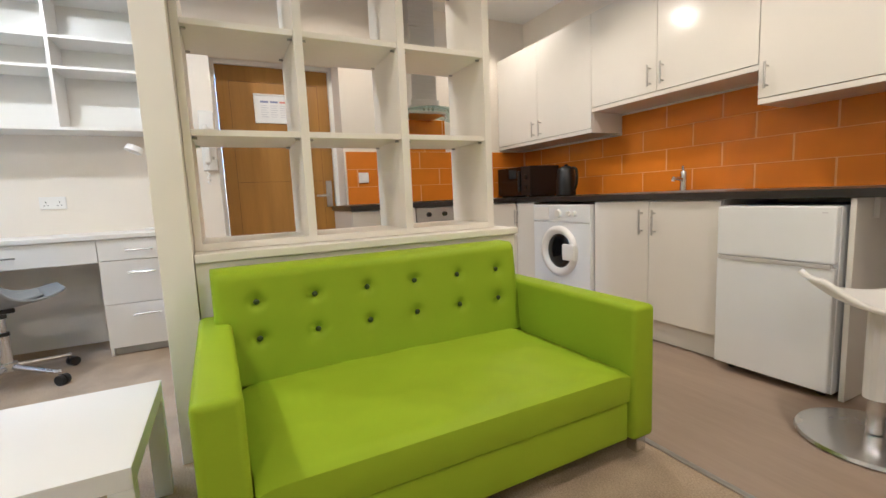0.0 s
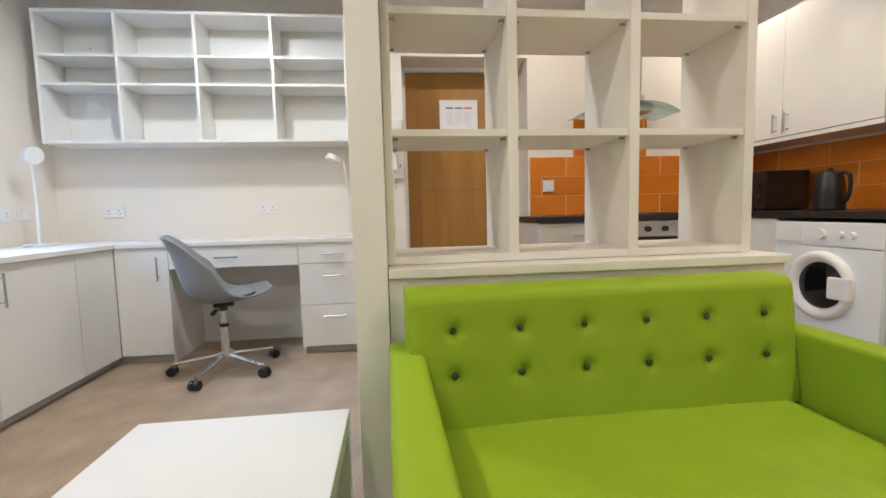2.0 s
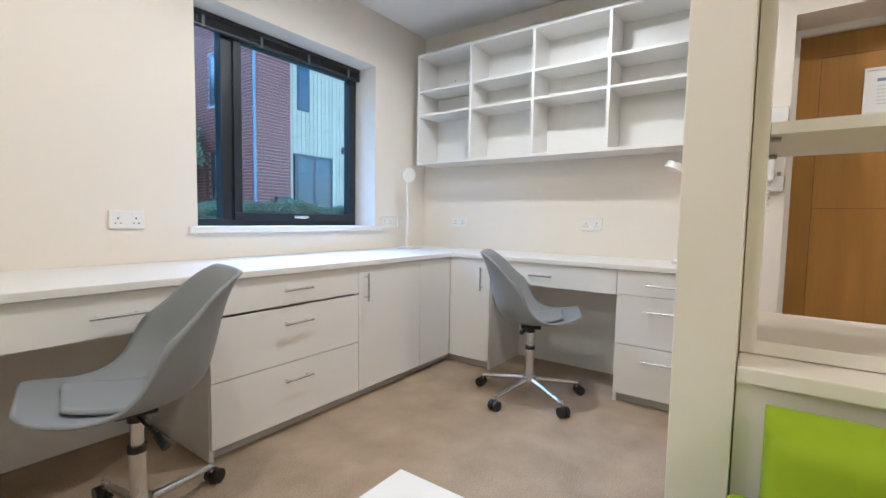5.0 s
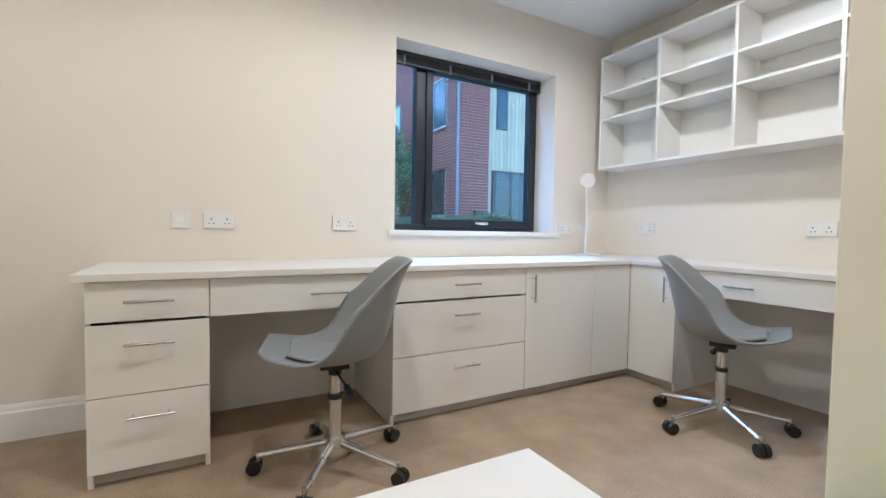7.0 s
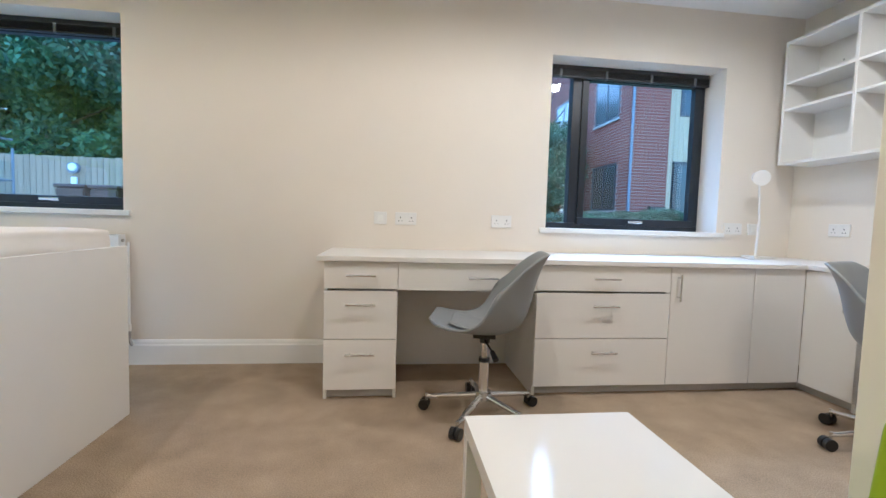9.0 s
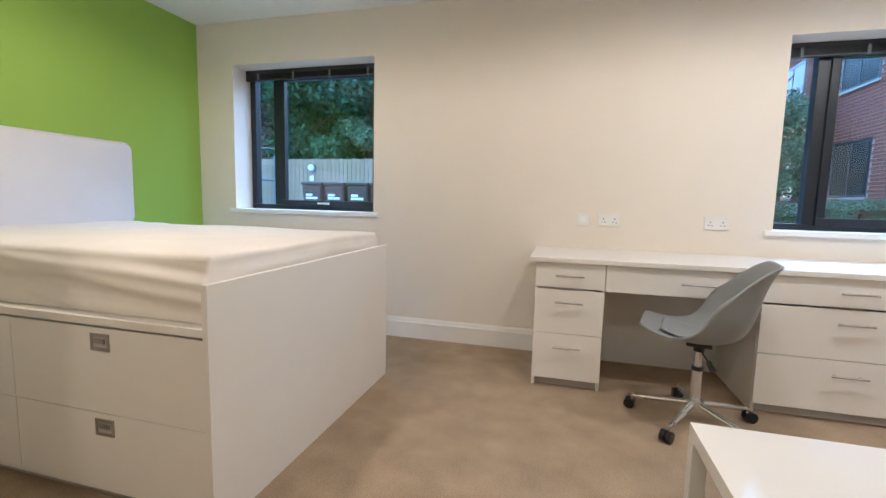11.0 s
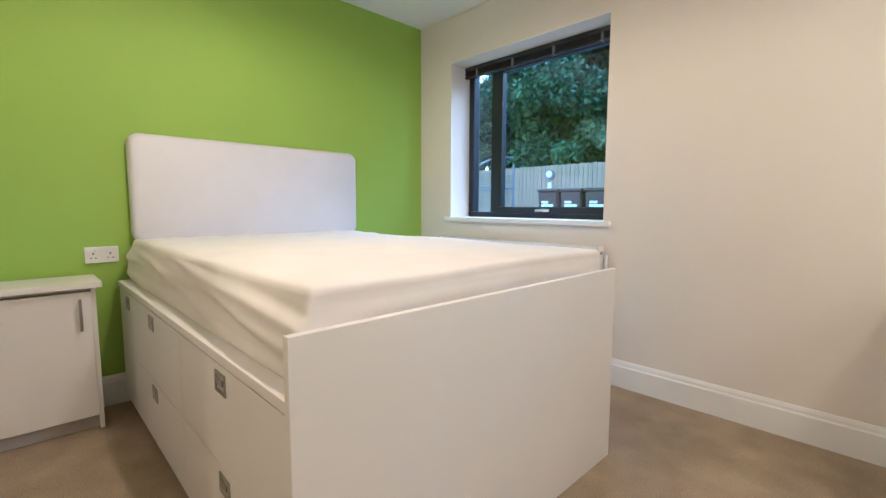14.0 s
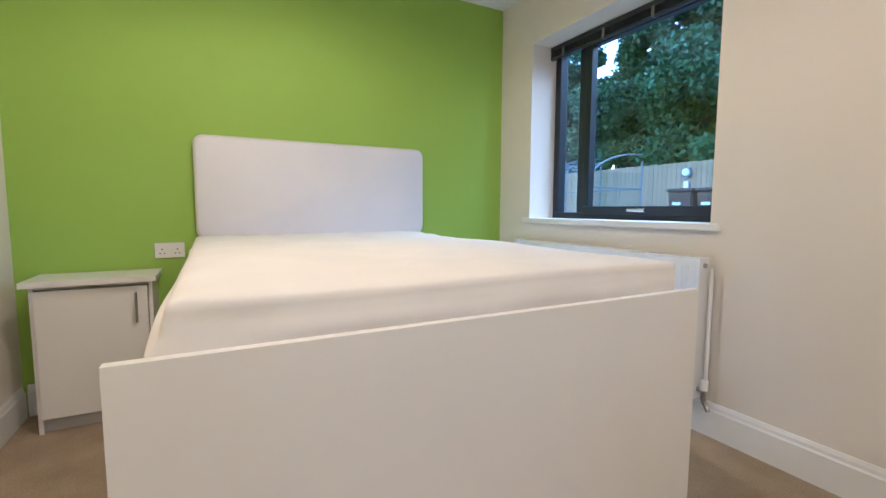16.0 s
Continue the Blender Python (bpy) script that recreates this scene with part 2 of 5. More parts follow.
structure("floor_kitchen", boxes((-4.4, 0.45, SOUTH, KY, -0.066, -0.006), (KX, 0.45, KY, -2.44, -0.066, -0.006)), VINYL, "grey-brown wood-effect vinyl floor", "floor")
structure("floor_trim", boxes((-4.4, KX, KY - 0.012, KY + 0.012, -0.004, 0.006), bevel=0.002), SATIN, "thin metal strip between carpet and vinyl", "trim")


def skirting(name, x0, x1, y0, y1, axis, side):
    """Tall skirting board with a chamfered top, swept along the wall."""
    bm = bmesh.new()
    prof = [(0.001, 0.0), (0.018, 0.0), (0.018, 0.128), (0.013, 0.136), (0.011, 0.150), (0.005, 0.164), (0.001, 0.165)]
    ends = [(x0, y0), (x1, y0)] if axis == "x" else [(x0, y0), (x0, y1)]
    rows = []
    for x, y in ends:
        rows.append([bm.verts.new((x, y + side * d, z) if axis == "x" else (x + side * d, y, z)) for d, z in prof])
    for k in range(len(prof)):
        m = (k + 1) % len(prof)
        bm.faces.new((rows[0][k], rows[0][m], rows[1][m], rows[1][k]))
    bm.faces.new(rows[0])
    bm.faces.new(rows[1])
    bmesh.ops.recalc_face_normals(bm, faces=bm.faces)
    return structure(name, bm, TRIM, "tall white painted skirting board with moulded top", "baseboard")


skirting("baseboard_1", WEST, -3.435, 0, 0, "x", -1)
skirting("baseboard_2", WEST, 0, BATH + 0.02, -0.02, "y", 1)
skirting("baseboard_3", WEST + 0.03, -4.4, BATH, 0, "x", 1)


# ---- windows ----
def window(name, w, label):
    x0, x1, z0, z1 = w
    ob = thing(name, label, "window", (x0, REVEAL, z0))
    ob["kind"] = "structure"
    W, H, f = x1 - x0, z1 - z0, 0.055
    part("window_frame", boxes((0, W, 0, 0.07, 0, f), (0, W, 0, 0.07, H - f, H), (0, f, 0, 0.07, f, H - f), (W - f, W, 0, 0.07, f, H - f),
                               (0.25, 0.33, -0.004, 0.07, f, H - f), bevel=0.004), FRAME, ob, "anthracite grey aluminium frame")
    s0, s1, s = 0.33, W - f, 0.042
    sash = part("sash", boxes((s0 - 0.01, s1 + 0.01, -0.022, 0.03, f - 0.01, f + s), (s0 - 0.01, s1 + 0.01, -0.022, 0.03, H - f - s, H - f + 0.01),
                              (s0 - 0.01, s0 + s, -0.022, 0.03, f + s, H - f - s), (s1 - s, s1 + 0.01, -0.022, 0.03, f + s, H - f - s), bevel=0.004), FRAME, ob,
                "dark opening casement")
    cx = (s0 + s1) / 2
    part("handle", boxes((cx - 0.03, cx + 0.03, -0.040, -0.022, f + 0.006, f + 0.028), (cx - 0.085, cx + 0.035, -0.058, -0.041, f + 0.009, f + 0.026), bevel=0.003), CHROME, sash, "silver lever handle")
    for a, b in ((f, 0.25), (s0 + s, s1 - s)):
        pane = part("pane", boxes((a, b, 0.028, 0.036, f + (s if b > 0.5 else 0), H - f - (s if b > 0.5 else 0))), GLASS, ob, "clear glass pane")
        pane.visible_shadow = False
    part("window_sill", boxes((0.001, W - 0.001, -REVEAL, 0.0, 0.001, 0.012), (-0.05, W + 0.05, -REVEAL - 0.028, -REVEAL - 0.001, -0.022, 0.012), bevel=0.004), TRIM, ob, "white painted sill board")
    blind = part("blind", boxes((0.0, W - 0.01, -0.055, -0.026, H - 0.035, H - 0.002), bevel=0.003), BLIND, ob, "raised dark metal venetian blind")
    bm = bmesh.new()
    for k in range(9):
        block(bm, 0.0, W - 0.01, -0.055, -0.026, H - 0.076 + k * 0.0045, H - 0.0747 + k * 0.0045)
    block(bm, 0.0, W - 0.01, -0.056, -0.025, H - 0.092, H - 0.079, 0.003)
    part("slats", bm, BLIND, blind)
    for k in range(4):
        x = 0.12 + k * (W - 0.26) / 3
        part("clip", boxes((x, x + 0.018, -0.06, -0.024, H - 0.093, H - 0.03), bevel=0.002), CLIP, blind)
    return ob


window("window_1", W1, "dark grey casement window over the desk with raised blind")
window("window_2", W2, "dark grey casement window beside the bed with raised blind")


# ---- entrance door ----
def entrance_door():
    w = DOOR_N - DOOR_S
    ob = thing("door_1", "closed oak veneer entrance door with a lever handle", "door", (DOOR_X, DOOR_N, 0), -90)
    ob["kind"] = "structure"
    part("leaf", boxes((0.035, w - 0.035, 0.0, 0.045, 0.006, DOOR_TOP - 0.035), bevel=0.002), OAK, ob, "oak veneer door leaf")
    part("groove", boxes((0.13, w - 0.13, -0.0012, -0.0002, 1.935, 1.939), (0.13, w - 0.13, -0.0012, -0.0002, 1.13, 1.133),
                         (0.127, 0.13, -0.0012, -0.0002, 0.16, 1.939), (w - 0.13, w - 0.127, -0.0012, -0.0002, 0.16, 1.939)), OAK_DARK, ob)
    part("door_frame", boxes((0.0, 0.033, -0.03, 0.06, 0, DOOR_TOP), (w - 0.033, w, -0.03, 0.06, 0, DOOR_TOP), (0.033, w - 0.033, -0.03, 0.06, DOOR_TOP - 0.033, DOOR_TOP), bevel=0.003), TRIM, ob, "white door lining")
    plate = part("handle_plate", boxes((w - 0.11, w - 0.06, -0.012, 0, 0.90, 1.13), bevel=0.005), STEEL, ob, "brushed steel lock plate")
    bm = rods(((w - 0.085, -0.012, 1.0), (w - 0.085, -0.05, 1.0), 0.009))
    rod(bm, (w - 0.085, -0.05, 1.0), (w - 0.20, -0.05, 1.0), 0.009)
    part("door_handle", bm, STEEL, plate, smooth=True)
    part("spyhole", rods(((w / 2, 0, 1.50), (w / 2, -0.006, 1.50), 0.012)), SATIN, ob)
    return ob


entrance_door()


def fire_notice():
    """Framed notice on the door; the print is too small to read."""
    ob = thing("notice_frame", "white framed printed notice hung on the oak door", "notice", (DOOR_X - 0.001, -2.857, 1.613), -90)
    w, h = 0.308, 0.235
    part("frame", boxes((0, w, -0.014, 0, 0, 0.013), (0, w, -0.014, 0, h - 0.013, h), (0, 0.013, -0.014, 0, 0.013, h - 0.013), (w - 0.013, w, -0.014, 0, 0.013, h - 0.013), bevel=0.002), WHITE_PLASTIC, ob)
    part("sheet", boxes((0.012, w - 0.012, -0.006, -0.001, 0.012, h - 0.012)), PAPER, ob)
    for k, ink in enumerate((INK_BLUE, INK_BLUE, INK_RED)):
        part("heading", boxes((0.05 + k * 0.075, 0.112 + k * 0.075, -0.0075, -0.006, 0.165, 0.180)), ink, ob)
    bm = bmesh.new()
    for k in range(3):
        for r in range(6):
            block(bm, 0.052 + k * 0.075, 0.052 + k * 0.075 + 0.045 + 0.012 * ((r * 7 + k) % 2), -0.0075, -0.006, 0.14 - r * 0.018, 0.145 - r * 0.018)
    part("print", bm, INK, ob)


fire_notice()


def intercom():
    ob = thing("intercom", "white wall-mounted intercom handset beside the door", "intercom", (XE - 0.001, -2.452, 1.21), -90)
    part("body", boxes((0, 0.095, -0.042, 0.0, 0, 0.43), bevel=0.006), WHITE_PLASTIC, ob)
    part("handset", boxes((0.012, 0.052, -0.085, -0.043, 0.05, 0.33), bevel=0.014), WHITE_PLASTIC, ob)
    part("button", boxes((0.065, 0.08, -0.046, -0.042, 0.08, 0.1), bevel=0.001), SATIN, ob)
    for z in (0.02, 0.36):
        part("latch", boxes((0.0955, 0.099, -0.03, -0.012, z, z + 0.06), bevel=0.001), SATIN, ob)
    bm = bmesh.new()
    for k in range(36):
        a, b = k * 0.7, (k + 1) * 0.7
        rod(bm, (0.03 + 0.010 * math.cos(a), -0.05 + 0.010 * math.sin(a), 0.04 - k * 0.004), (0.03 + 0.010 * math.cos(b), -0.05 + 0.010 * math.sin(b), 0.04 - (k + 1) * 0.004), 0.003, n=6)
    part("cord", bm, WHITE_PLASTIC, ob)


intercom()


# ---- cabinets and desks ----
def bar_handle(parent, x, z, length, upright=False, mat=CHROME):
    """A round bar handle on two posts, on a front at y = 0 that faces -y."""
    h = length / 2
    d = Vector((0, 0, h)) if upright else Vector((h, 0, 0))
    c = Vector((x, -0.032, z))
    bm = rods((c - d, c + d, 0.006))
    for k in (-0.72, 0.72):
        p = c + d * k
        rod(bm, p, p + Vector((0, 0.032, 0)), 0.0045, n=8)
    return part("handle", bm, mat, parent, "slim chrome bar handle", smooth=False)


def cabinet(name, label, at, turn, width, depth, height, fronts, mat=LAMINATE, plinth=0.06, group="", category="cabinet", side=0.018, hmat=CHROME, ends=(True, True)):
    """A carcass with drawer or door fronts. Fronts: kind, x0, x1, z0, z1, handle x, handle z, handle length, upright."""
    ob = thing(name, label, category, at, turn, group)
    f = 0.02
    lo = [0 if e else plinth for e in ends]
    specs = [(0, side, f, depth, lo[0], height), (width - side, width, f, depth, lo[1], height),
             (side, width - side, f + 0.01, depth, plinth, plinth + side), (side, width - side, depth - 0.01, depth, plinth + side, height - side),
             (side, width - side, f + 0.01, depth, height - side, height)]
    part("body", boxes(*specs, bevel=0.001), mat, ob)
    if plinth:
        part("plinth", boxes((side if ends[0] else 0.0, width - (side if ends[1] else 0.0), f + 0.03, f + 0.046, 0, plinth - 0.003)), PLINTH if mat is LAMINATE else mat, ob)
    for kind, x0, x1, z0, z1, hx, hz, hl, up in fronts:
        g = 0.002
        fr = part(kind, boxes((x0 + g, x1 - g, 0, f - 0.001, z0 + g, z1 - g), bevel=0.0015), mat, ob)
        if hl:
            bar_handle(fr, hx, hz, hl, up, hmat)
    return ob


DESK_F, DESK_T = -0.655, 0.80
EAST_F = -0.515


def drawers3(x0, x1, top, handle=0.16):
    c = (x0 + x1) / 2
    return [("drawer_front", x0, x1, top - 0.152, top, c, top - 0.075, handle, False),
            ("drawer_front", x0, x1, top - 0.43, top - 0.159, c, top - 0.235, handle, False),
            ("drawer_front", x0, x1, 0.055, top - 0.43, c, top - 0.51, handle, False)]


TOPZ = DESK_T - 0.03
cabinet("drawer_pedestal", "white three-drawer pedestal under the end of the desk", (-3.433, DESK_F, 0), 0, 0.40, 0.63, TOPZ, drawers3(0.0, 0.40, TOPZ), group="desk units")
ob = thing("kneehole_unit", "white desk kneehole with a shallow drawer above", "desk", (-3.033, DESK_F, 0), 0, "desk units")
part("drawer_front", boxes((0.002, 0.790, 0, 0.019, TOPZ - 0.155, TOPZ - 0.002), bevel=0.0015), LAMINATE, ob)
part("drawer_box", boxes((0.02, 0.77, 0.021, 0.45, TOPZ - 0.12, TOPZ - 0.105), (0.02, 0.035, 0.021, 0.45, TOPZ - 0.105, TOPZ - 0.03), (0.755, 0.77, 0.021, 0.45, TOPZ - 0.105, TOPZ - 0.03)), LAMINATE, ob)
bar_handle(ob, 0.475, TOPZ - 0.08, 0.17)
part("back_panel", boxes((0.0, 0.792, 0.595, 0.61, 0.0, TOPZ - 0.16)), LAMINATE, ob, "white panel closing the kneehole")
cabinet("drawer_cabinet", "wide white cabinet with three drawers under the desk", (-2.241, DESK_F, 0), 0, 0.828, 0.63, TOPZ, drawers3(0.0, 0.828, TOPZ), group="desk units", ends=(True, False))
cabinet("desk_cupboard", "white corner cupboard with one door and a filler panel", (-1.413, DESK_F, 0), 0, 0.8985, 0.63, TOPZ,
        [("door", 0.0, 0.55, 0.055, TOPZ, 0.045, TOPZ - 0.12, 0.16, True), ("filler_panel", 0.55, 0.8985, 0.055, TOPZ, 0, 0, 0, False)], group="desk units", ends=(False, False))
corner = [o for o in bpy.data.objects if o.name.startswith("desk_cupboard")][0]
part("plinth_corner", boxes((0.8987, 0.9475, 0.05, 0.066, 0, 0.057)), PLINTH, corner, "grey kickboard return")
# east run, x local runs to the south
cabinet("corner_cupboard", "white single-door cupboard in the desk corner", (EAST_F, -0.6555, 0), -90, 0.3295, 0.495, TOPZ,
        [("door", 0.0, 0.3295, 0.055, TOPZ, 0.27, TOPZ - 0.135, 0.16, True)], group="desk units", ends=(False, True))
corner = [o for o in bpy.data.objects if o.name.startswith("corner_cupboard")][0]
part("plinth_corner", boxes((-0.0675, -0.0003, 0.05, 0.066, 0, 0.057)), PLINTH, corner, "grey kickboard return")
ob = thing("kneehole_unit", "white kneehole of the short desk with a shallow drawer", "desk", (EAST_F, -0.985, 0), -90, "desk units")
part("drawer_front", boxes((0.002, 0.825, 0, 0.019, TOPZ - 0.145, TOPZ - 0.002), bevel=0.0015), LAMINATE, ob)
part("drawer_box", boxes((0.02, 0.805, 0.021, 0.40, TOPZ - 0.12, TOPZ - 0.105), (0.02, 0.035, 0.021, 0.40, TOPZ - 0.105, TOPZ - 0.03), (0.79, 0.805, 0.021, 0.40, TOPZ - 0.105, TOPZ - 0.03)), LAMINATE, ob)
bar_handle(ob, 0.37, TOPZ - 0.075, 0.15)
part("back_panel", boxes((0.0, 0.827, 0.47, 0.485, 0.0, TOPZ - 0.15)), LAMINATE, ob, "white panel closing the kneehole")
cabinet("drawer_pedestal", "white three-drawer pedestal under the short desk", (EAST_F, -1.812, 0), -90, 0.42, 0.495, TOPZ,
        [("drawer_front", 0.0, 0.42, TOPZ - 0.14, TOPZ, 0.23, TOPZ - 0.075, 0.15, False),
         ("drawer_front", 0.0, 0.42, TOPZ - 0.425, TOPZ - 0.14, 0.23, TOPZ - 0.22, 0.15, False),
         ("drawer_front", 0.0, 0.42, 0.055, TOPZ - 0.425, 0.23, TOPZ - 0.50, 0.15, False)], group="desk units")
ob = thing("desk_worktop", "white laminate L-shaped desk worktop", "worktop")
part("long_top", boxes((-3.47, -0.002, DESK_F - 0.018, -0.002, TOPZ + 0.001, DESK_T), bevel=0.003), LAMINATE, ob)
part("short_top", boxes((EAST_F - 0.012, -0.002, -2.25, DESK_F - 0.0185, TOPZ + 0.001, DESK_T), bevel=0.003), LAMINATE, ob)


def wall_shelf():
    """Open wall shelf of four columns and three rows."""
    y0, y1, z0, z1, d, t = -0.13, -2.165, 1.483, 2.362, 0.27, 0.02
    ob = thing("wall_shelf", "white empty pigeonhole wall shelf over the desk", "shelf", (-d, y0, z0), -90)
    W, H = y0 - y1, z1 - z0
    part("top_board", boxes((0, W, 0, d - 0.002, H - t, H), bevel=0.0015), LAMINATE, ob)
    part("bottom_board", boxes((0, W, 0, d - 0.002, 0, t), bevel=0.0015), LAMINATE, ob)
    part("back_board", boxes((t, W - t, d - 0.012, d - 0.003, t, H - t)), LAMINATE, ob)
    xs = [0, 0.507, 1.014, 1.521, W]
    for x in xs:
        a = min(max(x - t / 2, 0), W - t)
        part("divider", boxes((a, a + t, 0.001, d - 0.013, t, H - t), bevel=0.001), LAMINATE, ob)
    for i in range(4):
        a, b = (xs[i] + (t if i == 0 else t / 2)), (xs[i + 1] - (t if i == 3 else t / 2))
        for z in (0.385, 0.575):
            part("shelf_board", boxes((a, b, 0.004, d - 0.013, z, z + 0.018), bevel=0.001), LAMINATE, ob)
    part("screw_cap", rods(((0.20, d - 0.014, 0.71), (0.20, d - 0.02, 0.71), 0.006), n=10), SATIN, ob)
    return ob


wall_shelf()


# ---- partition with lattice shelves ----
def room_divider():
    ob = thing("room_divider", "off-white room divider with open square shelves over a low wall", "room divider", (0, 0, 0))
    xf, xb = -2.045, -1.669
    part("post", boxes((-2.155, -1.64, -2.434, -2.327, 0, CEIL - 0.002), bevel=0.003), LATTICE, ob)
    part("low_wall", boxes((-2.135, -1.64, -3.86, -2.436, 0, 0.742), bevel=0.002), LATTICE, ob)
    part("cap", boxes((-2.15, -1.63, -3.875, -2.436, 0.744, 0.776), bevel=0.004), LATTICE, ob)
    ys = [(-2.464, -2.436), (-2.900, -2.865), (-3.349, -3.312), (-3.800, -3.763)]
    for a, b in ys:
        part("upright", boxes((xf, xb, a, b, 0.778, CEIL - 0.002), bevel=0.0015), LATTICE, ob)
    part("base_board", boxes((xf + 0.002, xb, ys[3][1], ys[0][0], 0.778, 0.806), bevel=0.0015), LATTICE, ob)
    for (a, b), (c, d) in zip(ys, ys[1:]):
        for z in (1.217, 1.62, 2.02, 2.42):
            sh = part("shelf_board", boxes((xf + 0.006, xb, d + 0.001, a - 0.001, z, z + 0.024), bevel=0.0015), LATTICE, ob)
            for y in (d + 0.010, a - 0.010):
                for x in (xf + 0.04, xb - 0.05):
                    part("shelf_peg", rods(((x, y - 0.009, z - 0.0055), (x, y + 0.009, z - 0.0055), 0.005), n=8), SATIN, sh)
    return ob


room_divider()


# ---- sockets ----
def socket(at, turn, double=True, group="wall sockets", label="white plastic double wall socket", blank=False):
    w = 0.147 if double else 0.088
    ob = thing("wall_socket", label, "socket", at, turn, group)
    part("plate", boxes((-w / 2, w / 2, -0.011, 0.0, -0.043, 0.043), bevel=0.004), WHITE_PLASTIC, ob)
    if blank:
        part("outlet", boxes((-0.02, 0.02, -0.0135, -0.011, -0.02, 0.02), bevel=0.002), TRIM, ob)
        return ob
    for cx in ((-0.037, 0.037) if double else (0.0,)):
        bm = boxes((cx - 0.003, cx + 0.003, -0.0116, -0.0106, 0.002, 0.011), (cx - 0.014, cx - 0.007, -0.0116, -0.0106, -0.019, -0.014), (cx + 0.007, cx + 0.014, -0.0116, -0.0106, -0.019, -0.014))
        part("pin_holes", bm, BLACK, ob)
        s = 1 if cx > 0 else -1
        part("rocker", boxes((cx + s * 0.008 - 0.006 - s * 0.02, cx + s * 0.008 + 0.006 - s * 0.02, -0.0145, -0.011, 0.014, 0.034), bevel=0.0015), WHITE_PLASTIC, ob)
    return ob


socket((-3.15, -0.001, 1.012), 0, False, label="white plastic single network socket", blank=True)
socket((-2.975, -0.001, 1.012), 0)
socket((-2.297, -0.001, 1.012), 0)
socket((-0.49, -0.001, 1.01), 0)
socket((-0.32, -0.001, 1.01), 0, False, label="white plastic single network socket", blank=True)
socket((-0.001, -0.39, 1.02), -90)
socket((-0.001, -1.50, 1.02), -90)
socket((WEST + 0.001, -2.285, 0.835), 90)
KE = XE - 0.012
socket((KE, -3.655, 1.135), -90, False, label="white plastic single switch on orange tiles", blank=True)
socket((KE, -4.795, 1.135), -90, False, label="white plastic single switch on orange tiles", blank=True)
socket((KE, -5.13, 1.10), -90, False, label="white plastic single switch on orange tiles", blank=True)


# ---- office chairs ----
def shell_surface():
    """The moulded seat and back as one curved sheet; the seat looks to +x."""
    prof = [(0.275, 0.525, 0.140), (0.245, 0.505, 0.195), (0.17, 0.475, 0.225), (0.07, 0.450, 0.238), (-0.04, 0.440, 0.244), (-0.125, 0.452, 0.243), (-0.185, 0.500, 0.238),
            (-0.212, 0.575, 0.228), (-0.230, 0.660, 0.216), (-0.250, 0.745, 0.203), (-0.276, 0.815, 0.188), (-0.300, 0.856, 0.160)]
    lift = [0.0, 0.006, 0.016, 0.04, 0.095, 0.165, 0.175, 0.12, 0.065, 0.03, 0.010, 0.0]
    fwd = [0.0, 0.0, 0.0, 0.01, 0.05, 0.10, 0.13, 0.13, 0.11, 0.085, 0.055, 0.025]
    n = 12
    bm = bmesh.new()
    rows = []
    for (x, z, w), up, fw in zip(prof, lift, fwd):
        row = []
        for k in range(n + 1):
            u = -1 + 2 * k / n
            e = abs(u) ** 2.6
            row.append(bm.verts.new((x + fw * e, u * w, z + up * e)))
        rows.append(row)
    for a, b in zip(rows, rows[1:]):
        for k in range(n):
            bm.faces.new((a[k], a[k + 1], b[k + 1], b[k]))
    bmesh.ops.recalc_face_normals(bm, faces=bm.faces)
    return bm


